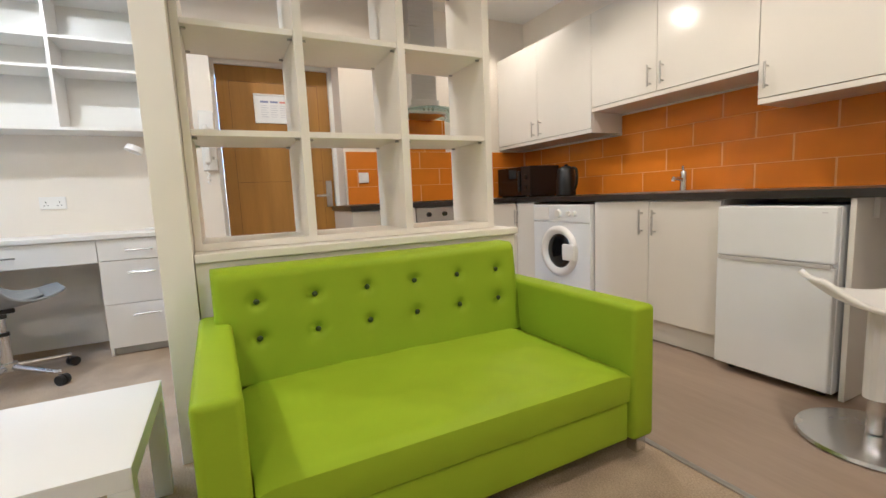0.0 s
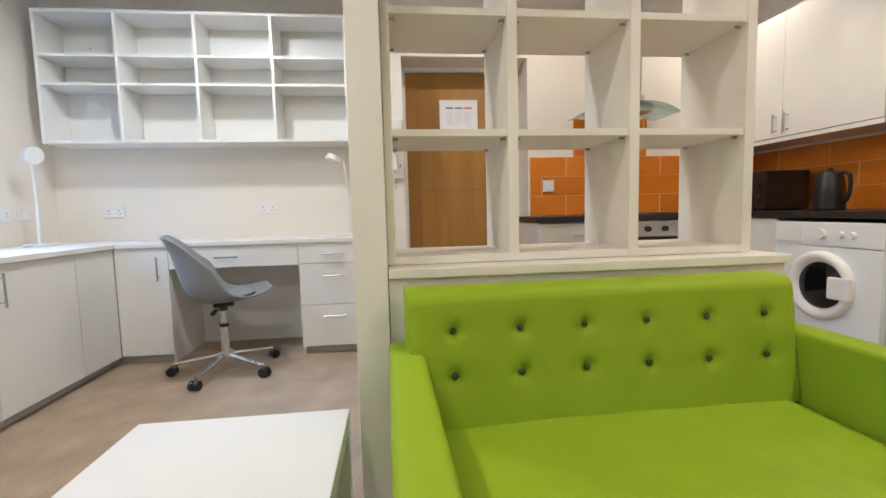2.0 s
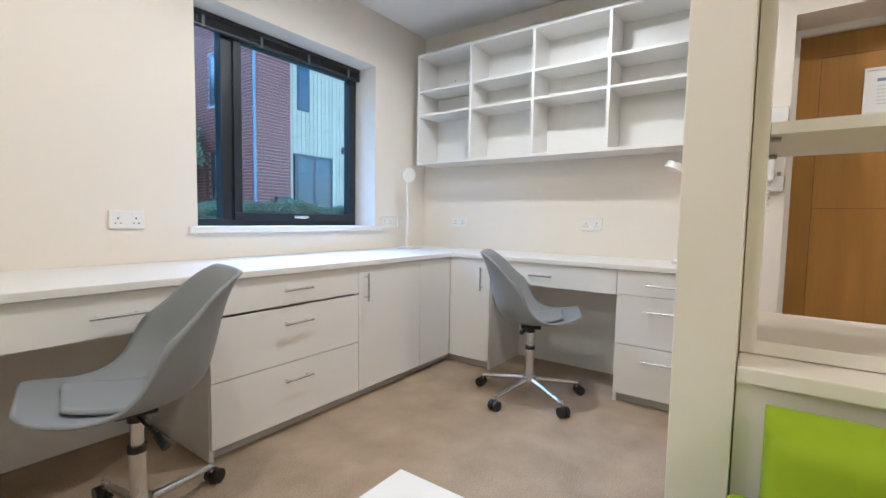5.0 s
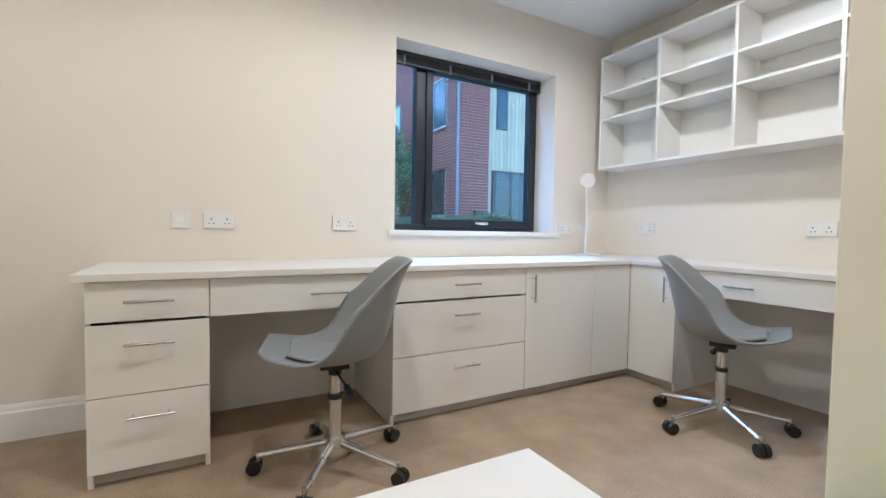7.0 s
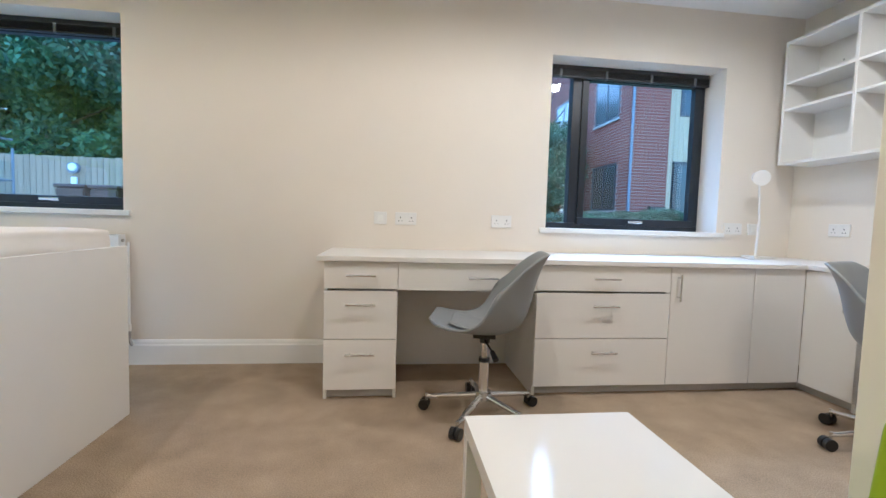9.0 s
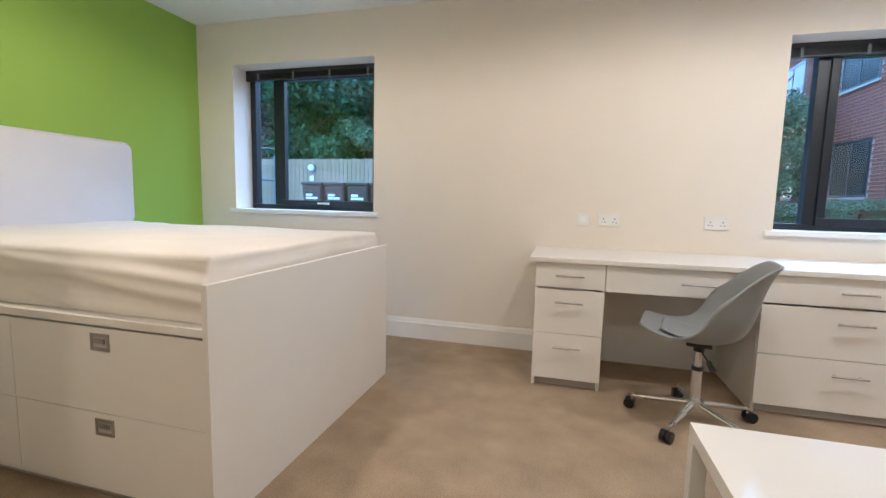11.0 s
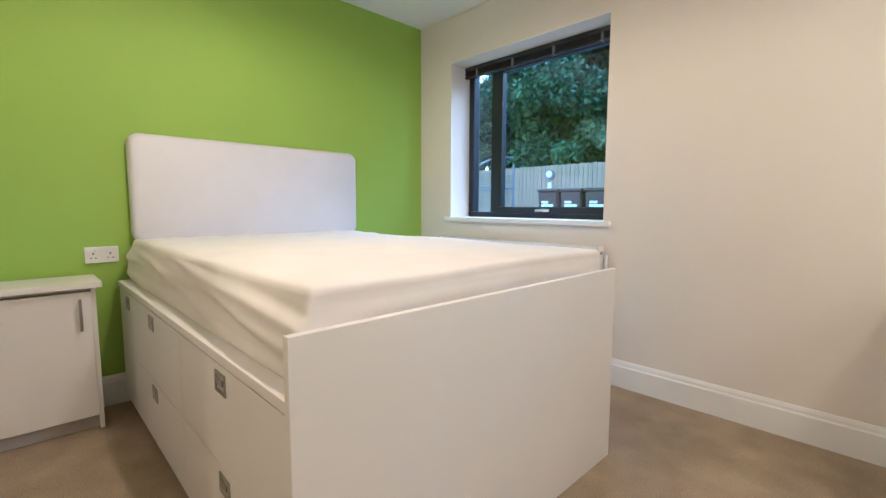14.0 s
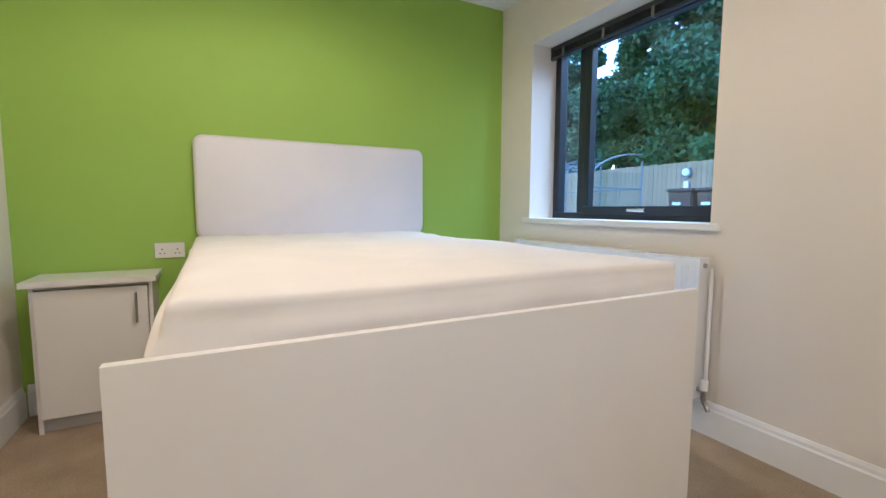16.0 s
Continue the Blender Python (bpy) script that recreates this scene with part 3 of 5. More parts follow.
def office_chair(spread):
    """spread: how far the star base is turned against the seat, in degrees."""
    ob = thing("office_chair", "grey moulded swivel chair on a chrome five-star base", "chair", (0, 0, 0), 0, "desk chairs")
    sh = part("shell", shell_surface(), GREY_SHELL, ob, smooth=True)
    sub = sh.modifiers.new("round", "SUBSURF")
    sub.levels = sub.render_levels = 2
    th = sh.modifiers.new("thickness", "SOLIDIFY")
    th.thickness, th.offset = 0.012, 0.0
    bm = bmesh.new()
    rows = []
    for x, z, w in ((0.18, 0.487, 0.12), (0.14, 0.474, 0.135), (0.06, 0.456, 0.14), (-0.04, 0.448, 0.135), (-0.10, 0.456, 0.12)):
        rows.append([bm.verts.new((x, u * w, z + 0.022 * abs(u) ** 2.6)) for u in (-1, -0.75, -0.4, 0, 0.4, 0.75, 1)])
    for a, b in zip(rows, rows[1:]):
        for k in range(6):
            bm.faces.new((a[k], a[k + 1], b[k + 1], b[k]))
    pad = part("seat_pad", bm, GREY_PAD, ob, "thin grey seat pad", smooth=True)
    sub = pad.modifiers.new("round", "SUBSURF")
    sub.levels = sub.render_levels = 2
    th = pad.modifiers.new("thickness", "SOLIDIFY")
    th.thickness, th.offset = 0.014, 0.0
    part("mounting_plate", boxes((-0.055, 0.06, -0.045, 0.045, 0.412, 0.437), bevel=0.006), BLACK, ob)
    part("gas_lift", rods(((0, 0, 0.27), (0, 0, 0.41), 0.016), ((0, 0, 0.385), (0, 0, 0.412), 0.026)), BLACK, ob, smooth=False)
    part("column", rods(((0, 0, 0.10), (0, 0, 0.29), 0.026), ((0, 0, 0.29), (0, 0, 0.40), 0.019), ((0, 0, 0.085), (0, 0, 0.13), 0.042)), CHROME, ob, "chrome column")
    part("collar", rods(((0, 0, 0.285), (0, 0, 0.305), 0.028)), BLACK, ob)
    lever = part("lever", rods(((0.0, 0.03, 0.408), (-0.04, 0.11, 0.368), 0.005)), BLACK, ob)
    part("knob", rods(((-0.04, 0.11, 0.368), (-0.06, 0.15, 0.34), 0.012, 0.015)), BLACK, lever)
    for k in range(5):
        a = radians(72 * k + spread)
        c, s = math.cos(a), math.sin(a)
        leg = part("leg", rods(((0.03 * c, 0.03 * s, 0.105), (0.298 * c, 0.298 * s, 0.070), 0.017, 0.011), ((0.298 * c, 0.298 * s, 0.085), (0.298 * c, 0.298 * s, 0.045), 0.008)), CHROME, ob, "tapered chrome leg")
        p = Vector((-s, c, 0))
        o = Vector((0.298 * c, 0.298 * s, 0.029)) + Vector((c, s, 0)) * 0.012
        part("castor", rods((o - p * 0.026, o - p * 0.004, 0.028), (o + p * 0.004, o + p * 0.026, 0.028), (o - p * 0.006 + Vector((0, 0, 0.0)), o + p * 0.006, 0.012)), BLACK, leg, "black twin castor")
    return ob


office_chair(-147).matrix_basis = pose(-2.585, -0.88, 0, 0, 0, 166)
office_chair(20).matrix_basis = pose(-0.745, -1.395, 0, 0, 0, -68)


# ---- desk lamps ----
def desk_lamp(at, turn):
    ob = thing("desk_lamp", "slim white desk lamp with a round head", "lamp", at, turn, "desk lamps")
    part("base", boxes((-0.085, 0.085, -0.06, 0.06, 0, 0.018), bevel=0.006), WHITE_PLASTIC, ob)
    part("stem", rods(((0, 0.02, 0.018), (0.012, 0.02, 0.27), 0.009), ((0.012, 0.02, 0.27), (-0.03, 0.0, 0.55), 0.007)), WHITE_PLASTIC, ob)
    part("head", rods(((-0.03, 0.0, 0.585), (-0.045, -0.035, 0.578), 0.050, 0.056), n=28), WHITE_PLASTIC, ob, smooth=False)
    part("cable", rods(((0.05, 0.05, 0.006), (0.16, 0.09, 0.004), 0.003), n=6), WHITE_PLASTIC, ob)
    return ob


desk_lamp((-0.42, -0.18, DESK_T), 0)
copy = desk_lamp((-0.17, -2.13, DESK_T), -90)
for c in copy.children:
    if c.name.startswith("head"):
        c.matrix_basis = Matrix.Translation((-0.03, 0, 0.56)) @ pose(0, 0, 0, 68, 0, 0) @ Matrix.Translation((0.03, 0, -0.56)) @ pose(-0.06, 0.02, 0.0)


# ---- sofa ----
def pillow_block(bm, x0, x1, y0, y1, z0, z1, r):
    block(bm, x0, x1, y0, y1, z0, z1)
    edges = [e for e in bm.edges if e.is_valid and all(min(x0, x1) - 1e-4 <= v.co.x <= max(x0, x1) + 1e-4 and min(y0, y1) - 1e-4 <= v.co.y <= max(y0, y1) + 1e-4 and z0 - 1e-4 <= v.co.z <= z1 + 1e-4 for v in e.verts)]
    bmesh.ops.bevel(bm, geom=edges, offset=r, segments=4, affect="EDGES", profile=0.5)


def padded(x0, x1, y0, y1, z0, z1, r=0.022):
    bm = bmesh.new()
    pillow_block(bm, x0, x1, y0, y1, z0, z1, r)
    return bm


def sofa():
    xb, xf, yn, ys = -2.155, -2.975, -2.43, -3.838
    ob = thing("sofa", "lime green leatherette two-seat sofa with a buttoned back", "sofa", (-2.168, -2.43, 0), 0.8)
    D, W = xb - xf, yn - ys          # local: x to -D is the front, y to -W is the south end
    aw = 0.105
    for a, b in ((0, -aw), (-W + aw, -W)):
        o = part("armrest", padded(-D, -0.005, b, a, 0.07, 0.55, 0.02), LEATHER, ob)
        smooth_by_angle(o, 50)
    base = part("base", padded(-D + 0.02, -0.01, -W + aw + 0.002, -aw - 0.002, 0.072, 0.213, 0.012), LEATHER, ob)
    smooth_by_angle(base, 50)
    # seat cushion with a soft crown and a rolled front
    bm = bmesh.new()
    nx, ny = 22, 40
    x0, x1, y0, y1 = -D + 0.012, -0.19, -W + aw + 0.004, -aw - 0.004
    grid = {}
    for i in range(nx + 1):
        for j in range(ny + 1):
            u, v = i / nx, j / ny
            e = min(1, 9 * u) * min(1, 14 * v) * min(1, 14 * (1 - v))
            z = 0.328 + 0.012 * math.sqrt(max(0.0, math.sin(math.pi * v))) * min(1, 2.5 * u) - 0.012 * (1 - min(1, 16 * u)) ** 2 + (0.008 * noise.noise((u * 4, v * 5, 3)) + 0.009 * noise.noise((u * 3 + v * 7, v * 16 - u * 6, 8)) * max(0.0, 1 - u)) * e
            z -= 0.012 * ((1 - min(1, 20 * v)) ** 2 + (1 - min(1, 20 * (1 - v))) ** 2)
            grid[i, j] = bm.verts.new((x0 + (x1 - x0) * u, y0 + (y1 - y0) * v, z))
    for i in range(nx):
        for j in range(ny):
            bm.faces.new((grid[i, j], grid[i + 1, j], grid[i + 1, j + 1], grid[i, j + 1]))
    low = [bm.verts.new((x0 + 0.004, y0 + (y1 - y0) * j / ny, 0.216)) for j in range(ny + 1)]
    mid = [bm.verts.new((x0 - 0.010 * math.sin(math.pi * j / ny) ** 0.3, y0 + (y1 - y0) * j / ny, 0.275)) for j in range(ny + 1)]
    for j in range(ny):
        bm.faces.new((low[j], mid[j], mid[j + 1], low[j + 1]))
        bm.faces.new((mid[j], grid[0, j], grid[0, j + 1], mid[j + 1]))
    bmesh.ops.recalc_face_normals(bm, faces=bm.faces)
    smooth_by_angle(part("seat_cushion", bm, LEATHER, ob), 35)
    # back cushion: buttons pull dimples into the front
    bx, bz0, bz1 = -0.195, 0.33, 0.722
    ya, yb = -0.052, -W + 0.092
    tufts = [(ya - 0.137 - k * 0.203, z) for k in range(6) for z in (0.608, 0.478)]
    bm = bmesh.new()
    ny, nz = 100, 34
    g = {}
    for j in range(ny + 1):
        for k in range(nz + 1):
            y, z = ya + (yb - ya) * j / ny, bz0 + (bz1 - bz0) * k / nz
            x = bx + 0.05 * (k / nz)
            for ty, tz in tufts:
                d = math.hypot(y - ty, z - tz)
                x += 0.020 * math.exp(-(d / 0.022) ** 2) + 0.006 * math.exp(-(d / 0.055) ** 2)
            edge = min(j, ny - j) / ny * (ya - yb)
            x += 0.02 * max(0, 1 - edge / 0.025) ** 2 + 0.022 * max(0, 1 - (bz1 - z) / 0.03) ** 2
            g[j, k] = bm.verts.new((x, y, z))
    for j in range(ny):
        for k in range(nz):
            bm.faces.new((g[j, k], g[j + 1, k], g[j + 1, k + 1], g[j, k + 1]))
    top = [bm.verts.new((-0.012, ya + (yb - ya) * j / ny, bz1 + 0.002)) for j in range(ny + 1)]
    for j in range(ny):
        bm.faces.new((g[j, nz], g[j + 1, nz], top[j + 1], top[j]))
    for j in (0, ny):
        side = [bm.verts.new((-0.012, ya + (yb - ya) * j / ny, bz0 + (bz1 - bz0) * k / nz)) for k in range(nz)] + [top[j]]
        for k in range(nz):
            bm.faces.new((g[j, k], g[j, k + 1], side[k + 1], side[k]))
    bmesh.ops.recalc_face_normals(bm, faces=bm.faces)
    back = part("back_cushion", bm, LEATHER, ob, smooth=True)
    smooth_by_angle(back, 60)
    for ty, tz in tufts:
        b = bmesh.new()
        bmesh.ops.create_uvsphere(b, u_segments=12, v_segments=8, radius=0.0105, matrix=Matrix.Translation((bx + 0.014 + 0.05 * (tz - bz0) / (bz1 - bz0), ty, tz)) @ Matrix.Diagonal((0.6, 1, 1, 1)))
        part("button", b, BUTTON, back, "small dark button", smooth=True)
    part("back_panel", padded(-0.013, -0.002, yb, ya, 0.075, 0.712, 0.004), LEATHER, ob)
    for x in (-D + 0.03, -0.09):
        for y in (-0.03, -W + 0.03):
            part("leg", boxes((x, x + 0.045, y - 0.0225, y + 0.0225, 0, 0.066), (x - 0.01, x + 0.055, y - 0.03, y + 0.03, 0.062, 0.069), bevel=0.002), CHROME, ob, "square chrome leg")
    return ob


sofa()


def coffee_table():
    x0, x1, y0, y1, h = -2.835, -2.278, -2.309, -1.722, 0.382
    ob = thing("coffee_table", "small square glossy white coffee table beside the sofa", "table", (x0, y0, 0))
    w, d = x1 - x0, y1 - y0
    part("tabletop", boxes((0, w, 0, d, h - 0.05, h), bevel=0.002), TABLE_GLOSS, ob)
    for x in (0, w - 0.05):
        for y in (0, d - 0.05):
            part("leg", boxes((x, x + 0.05, y, y + 0.05, 0, h - 0.0505), bevel=0.002), TABLE_GLOSS, ob)


coffee_table()


# ---- bed ----
def cup_handle(parent, x, z):
    """A flush grey cup pull set into a drawer front at y = 0."""
    w, h = 0.085, 0.062
    o = part("handle", boxes((x - w / 2, x + w / 2, -0.004, 0.0, z - h / 2, z - h / 2 + 0.012), (x - w / 2, x + w / 2, -0.004, 0, z + h / 2 - 0.012, z + h / 2),
                             (x - w / 2, x - w / 2 + 0.012, -0.004, 0, z - h / 2 + 0.012, z + h / 2 - 0.012), (x + w / 2 - 0.012, x + w / 2, -0.004, 0, z - h / 2 + 0.012, z + h / 2 - 0.012), bevel=0.001), SATIN, parent, "grey metal flush pull")
    part("recess", boxes((x - w / 2 + 0.012, x + w / 2 - 0.012, -0.0015, -0.0005, z - h / 2 + 0.012, z + h / 2 - 0.012)), PLINTH, o)
    part("lip", boxes((x - w / 2 + 0.018, x + w / 2 - 0.018, -0.006, -0.0015, z - 0.004, z + 0.014), bevel=0.001), SATIN, o)


def bed():
    xf, xh, yn, ys = -4.37, WEST + 0.035, -0.775, -2.221
    ob = thing("storage_bed", "white storage bed with drawers and a tall plain footboard", "bed", (xh, ys, 0))
    L, W = xf - xh, yn - ys
    part("footboard", boxes((L, L + 0.022, -0.012, W, 0.0, 0.838), bevel=0.0015), LAMINATE, ob, "tall white footboard panel")
    part("carcass", boxes((0, L - 0.001, 0.021, 0.04, 0.05, 0.655), (0, L - 0.001, W - 0.02, W, 0, 0.655), (0, 0.02, 0.04, W - 0.02, 0, 0.655), (0, L - 0.001, 0.06, 0.078, 0, 0.048),
                          (0.02, L - 0.001, 0.04, W - 0.02, 0.62, 0.655)), LAMINATE, ob)
    for a, b in ((-0.006, 0.10), (W - 0.03, W)):
        part("rim", boxes((0, L - 0.001, a, b, 0.664, 0.692), bevel=0.002), LAMINATE, ob, "white rim board beside the mattress")
    part("kickboard", boxes((0, L - 0.001, 0.042, 0.058, 0, 0.046)), PLINTH, ob)
    cols = [(L - 0.88, L - 0.006), (L - 1.76, L - 0.88), (0.0, L - 1.76)]
    for n, (a, b) in enumerate(cols):
        rows = [(0.05, 0.345), (0.345, 0.655)] if n < 2 else [(0.05, 0.655)]
        for z0, z1 in rows:
            f = part("drawer_front" if n < 2 else "door", boxes((a + 0.0012, b - 0.0012, 0, 0.02, z0 + 0.0012, z1 - 0.0012), bevel=0.001), LAMINATE, ob)
            cup_handle(f, (a + b) / 2 if n < 2 else b - 0.09, z1 - 0.052)
    return ob


bed()


def mattress():
    """A covered mattress with soft corners, a slack side and a little creasing."""
    x0, x1, y0, y1, z0, z1 = WEST + 0.06, -4.392, -2.175, -0.795, 0.693, 0.92
    ob = thing("mattress", "mattress in a cream stretch cover on the storage bed", "mattress", (x0, y0, z0))
    L, W, H = x1 - x0, y1 - y0, z1 - z0
    bm = bmesh.new()
    bmesh.ops.create_cube(bm, size=1, matrix=Matrix.Translation((L / 2, W / 2, H / 2)) @ Matrix.Diagonal((L, W, H, 1)))
    bmesh.ops.bevel(bm, geom=[e for e in bm.edges if max(v.co.z for v in e.verts) > H - 0.01], offset=0.016, segments=2, affect="EDGES", profile=0.5)
    bmesh.ops.subdivide_edges(bm, edges=[e for e in bm.edges if e.calc_length() > 0.1], cuts=60, use_grid_fill=True)
    for v in bm.verts:
        x, y, z = v.co
        near = max(0.0, 1 - y / 0.06)
        end = max(0.0, 1 - (L - x) / 0.06)
        up = z / H
        fold = noise.noise((x * 1.5 + up * 1.6, up * 2.2, 2.0)) + 0.45 * noise.noise((x * 3.0 + up * 3.0, up * 4.5, 9.0))
        v.co.y += near * (0.025 * up + 0.032 * fold * math.sin(math.pi * min(1, up * 1.05)) - 0.012 * math.sin(math.pi * up))
        v.co.x -= end * (0.02 * up + 0.008 * noise.noise((y * 3, up * 5, 7)))
        crown = max(0, up - 0.7) / 0.3
        crease = abs(noise.noise((x * 5 + y * 3, y * 6 - x * 2, 1))) * max(0.0, 1 - abs(x - 0.25) / 0.7)
        v.co.z += crown * (0.008 * noise.noise((x * 2.2, y * 2.2, 5)) - 0.012 * crease + 0.006 - 0.014 * max(0, 1 - min(x, L - x, y, W - y) / 0.2) ** 2)
    part("cover", bm, SHEET, ob, smooth=True)
    part("corner_tag", boxes((L - 0.034, L - 0.022, 0.004, 0.014, 0.13, 0.145), bevel=0.002), CLIP, ob, "small dark fabric tag")
    return ob


mattress()

ob = thing("headboard", "white padded headboard with rounded corners fixed to the green wall", "headboard", (WEST + 0.002, -2.148, 0.895))
bm = bmesh.new()
W, H, R = 1.43, 0.597, 0.055
pts = []
for cx, cz, a0 in ((W - R, R, -90), (W - R, H - R, 0), (R, H - R, 90), (R, R, 180)):
    for k in range(7):
        a = radians(a0 + 15 * k)
        pts.append((cx + R * math.cos(a), cz + R * math.sin(a)))
for x, inset in ((0.0, 0.0), (0.05, 0.0), (0.066, 0.006), (0.075, 0.02)):
    ring = [bm.verts.new((x, inset + y * (W - 2 * inset) / W, inset + z * (H - 2 * inset) / H)) for y, z in pts]
    if x:
        for k in range(len(ring)):
            bm.faces.new((last[k], last[(k + 1) % len(ring)], ring[(k + 1) % len(ring)], ring[k]))
    last = ring
bm.faces.new(last)
part("backing_board", boxes((0.0, 0.008, 0.02, W - 0.02, 0.02, H - 0.02)), LAMINATE, ob)
o = part("pad", bm, FABRIC, ob)
smooth_by_angle(o, 40)


def bedside():
    ob = cabinet("bedside_cabinet", "white one-door bedside cabinet against the green wall", (-6.18, -2.83, 0), 90, 0.48, 0.29, 0.708,
                 [("door", 0.018, 0.462, 0.075, 0.69, 0.415, 0.585, 0.15, True)], plinth=0.07, side=0.018, hmat=SATIN)
    part("top", boxes((-0.022, 0.502, -0.03, 0.29, 0.709, 0.736), bevel=0.002), LAMINATE, ob)
    return ob


bedside()


def radiator():
    x0, x1, z0, z1 = -6.15, -4.76, 0.19, 0.86
    ob = thing("radiator", "white steel panel radiator under the window", "radiator", (x0, -0.03, z0))
    W, H = x1 - x0, z1 - z0
    bm = boxes((0.02, W - 0.02, -0.075, -0.06, 0.01, H - 0.01), bevel=0.004)
    front = part("front_panel", bm, APPLIANCE, ob)
    ridge = bpy.data.meshes.new("ridge")
    boxes((0, 0.016, -0.079, -0.0745, 0.03, H - 0.04), bevel=0.0015).to_mesh(ridge)
    ridge.materials.append(APPLIANCE)
    for k in range(40):
        o = new("ridge", ridge)
        o.location = (0.04 + k * (W - 0.08) / 40, 0, 0)
        o.parent = front
    part("back_panel", boxes((0.02, W - 0.02, -0.022, -0.01, 0.01, H - 0.01), bevel=0.004), APPLIANCE, ob)
    part("side_cover", boxes((W - 0.018, W, -0.08, -0.008, 0.0, H), bevel=0.003), APPLIANCE, ob)
    part("side_cover", boxes((0, 0.018, -0.08, -0.008, 0.0, H), bevel=0.003), APPLIANCE, ob)
    bm = boxes((0.018, W - 0.018, -0.058, -0.045, H - 0.012, H - 0.004), (0.018, W - 0.018, -0.036, -0.024, H - 0.012, H - 0.004))
    for k in range(30):
        x = 0.03 + k * (W - 0.06) / 30
        block(bm, x, x + 0.03, -0.046, -0.036, H - 0.012, H - 0.004)
    part("grille", bm, APPLIANCE, ob)
    part("bleed_valve", rods(((W, -0.045, H - 0.04), (W + 0.008, -0.045, H - 0.04), 0.011), n=10), SATIN, ob)
    part("pipe", rods(((W + 0.03, -0.035, 0.02), (W + 0.03, -0.035, H - 0.05), 0.0075)), TRIM, ob, "painted upright pipe")
    v = part("valve", rods(((W, -0.045, 0.045), (W + 0.03, -0.045, 0.045), 0.012), ((W + 0.03, -0.045, 0.0), (W + 0.03, -0.045, 0.05), 0.013), ((W + 0.03, -0.045, 0.0), (W + 0.055, -0.045, -0.045), 0.011)), SATIN, ob, "nickel radiator valve")
    part("cap", rods(((W + 0.03, -0.045, 0.05), (W + 0.03, -0.045, 0.095), 0.017)), WHITE_PLASTIC, v)
    part("bracket", boxes((0.2, 0.23, -0.011, 0.029, 0.05, H - 0.05), (W - 0.23, W - 0.2, -0.011, 0.029, 0.05, H - 0.05)), APPLIANCE, ob)
    return ob


radiator()


# ---- kitchen ----
KF, KT = -4.84, 0.908        # front of the base units, top of the worktop
ob = thing("kitchen_worktop", "black speckled laminate kitchen worktop in an L", "worktop")
part("long_top", boxes((-3.95, XE - 0.002, SOUTH + 0.002, KF + 0.02, KT - 0.038, KT), bevel=0.003), WORKTOP, ob)
part("short_top", boxes((XE - 0.60, XE - 0.002, KF + 0.0205, -3.37, KT - 0.038, KT), bevel=0.003), WORKTOP, ob)
KB = KT - 0.039


def kitchen_doors(w, z0, z1, hz, hl=0.13, split=None):
    s = w / 2 if split is None else split
    return [("door", 0, s, z0, z1, s - 0.045, hz, hl, True), ("door", s, w, z0, z1, s + 0.045, hz, hl, True)]


cabinet("base_unit", "white gloss double-door kitchen base unit under the sink", (-1.715, KF, 0), 180, 0.865, 0.52, KB, kitchen_doors(0.865, 0.14, KB - 0.005, KB - 0.13, 0.15), GLOSS, 0.14, "kitchen units", hmat=STEEL, ends=(False, False))
cabinet("base_unit", "white gloss narrow kitchen base unit in the corner", (XE - 0.02, KF, 0), 180, 0.81, 0.52, KB, kitchen_doors(0.81, 0.14, KB - 0.005, KB - 0.13, 0.13, 0.52), GLOSS, 0.14, "kitchen units", hmat=STEEL, ends=(False, False))
cabinet("base_unit", "white gloss kitchen base unit with a top drawer", (XE - 0.575, -3.385, 0), -90, 0.50, 0.555, KB,
        [("drawer_front", 0, 0.50, KB - 0.16, KB - 0.005, 0.30, KB - 0.085, 0.14, False), ("door", 0, 0.50, 0.14, KB - 0.16, 0.44, KB - 0.30, 0.13, True)], GLOSS, 0.14, "kitchen units", hmat=STEEL, ends=(False, False))
ob = thing("end_panel", "white upright panel carrying the worktop beside the fridge", "panel", (-3.125, SOUTH, 0))
part("board", boxes((0, 0.02, 0.002, SOUTH * -1 + KF + 0.005, 0, KB), bevel=0.0015), GLOSS, ob)
part("cleat", boxes((-0.02, -0.001, 0.05, 0.40, KB - 0.09, KB)), GLOSS, ob)
ob = thing("end_panel", "white upright panel carrying the end of the worktop", "panel", (-3.93, SOUTH, 0))
part("board", boxes((0, 0.02, 0.002, SOUTH * -1 + KF + 0.005, 0, KB), bevel=0.0015), GLOSS, ob)

UF, UT = -5.06, 2.215


def wall_unit(x_east, width, z0, split, label, handle_z):
    h = UT - z0
    ob = thing("wall_unit", label, "cabinet", (x_east, UF, z0), 180, "kitchen wall units")
    part("body", boxes((0, 0.018, 0.021, 0.328, 0, h), (width - 0.018, width, 0.021, 0.328, 0, h), (0.018, width - 0.018, 0.021, 0.328, 0.0, 0.018), (0.018, width - 0.018, 0.021, 0.328, h - 0.018, h)), GLOSS, ob)
    part("light_rail", boxes((0, width, 0.004, 0.02, -0.0, 0.028), bevel=0.001), GLOSS, ob)
    for n, (a, b) in enumerate(((0, split), (split, width))):
        f = part("door", boxes((a + 0.0015, b - 0.0015, 0, 0.02, 0.031, h - 0.002), bevel=0.0015), GLOSS, ob)
        bar_handle(f, (b - 0.045) if n == 0 else (a + 0.045), handle_z, 0.13, True, STEEL)
    return ob


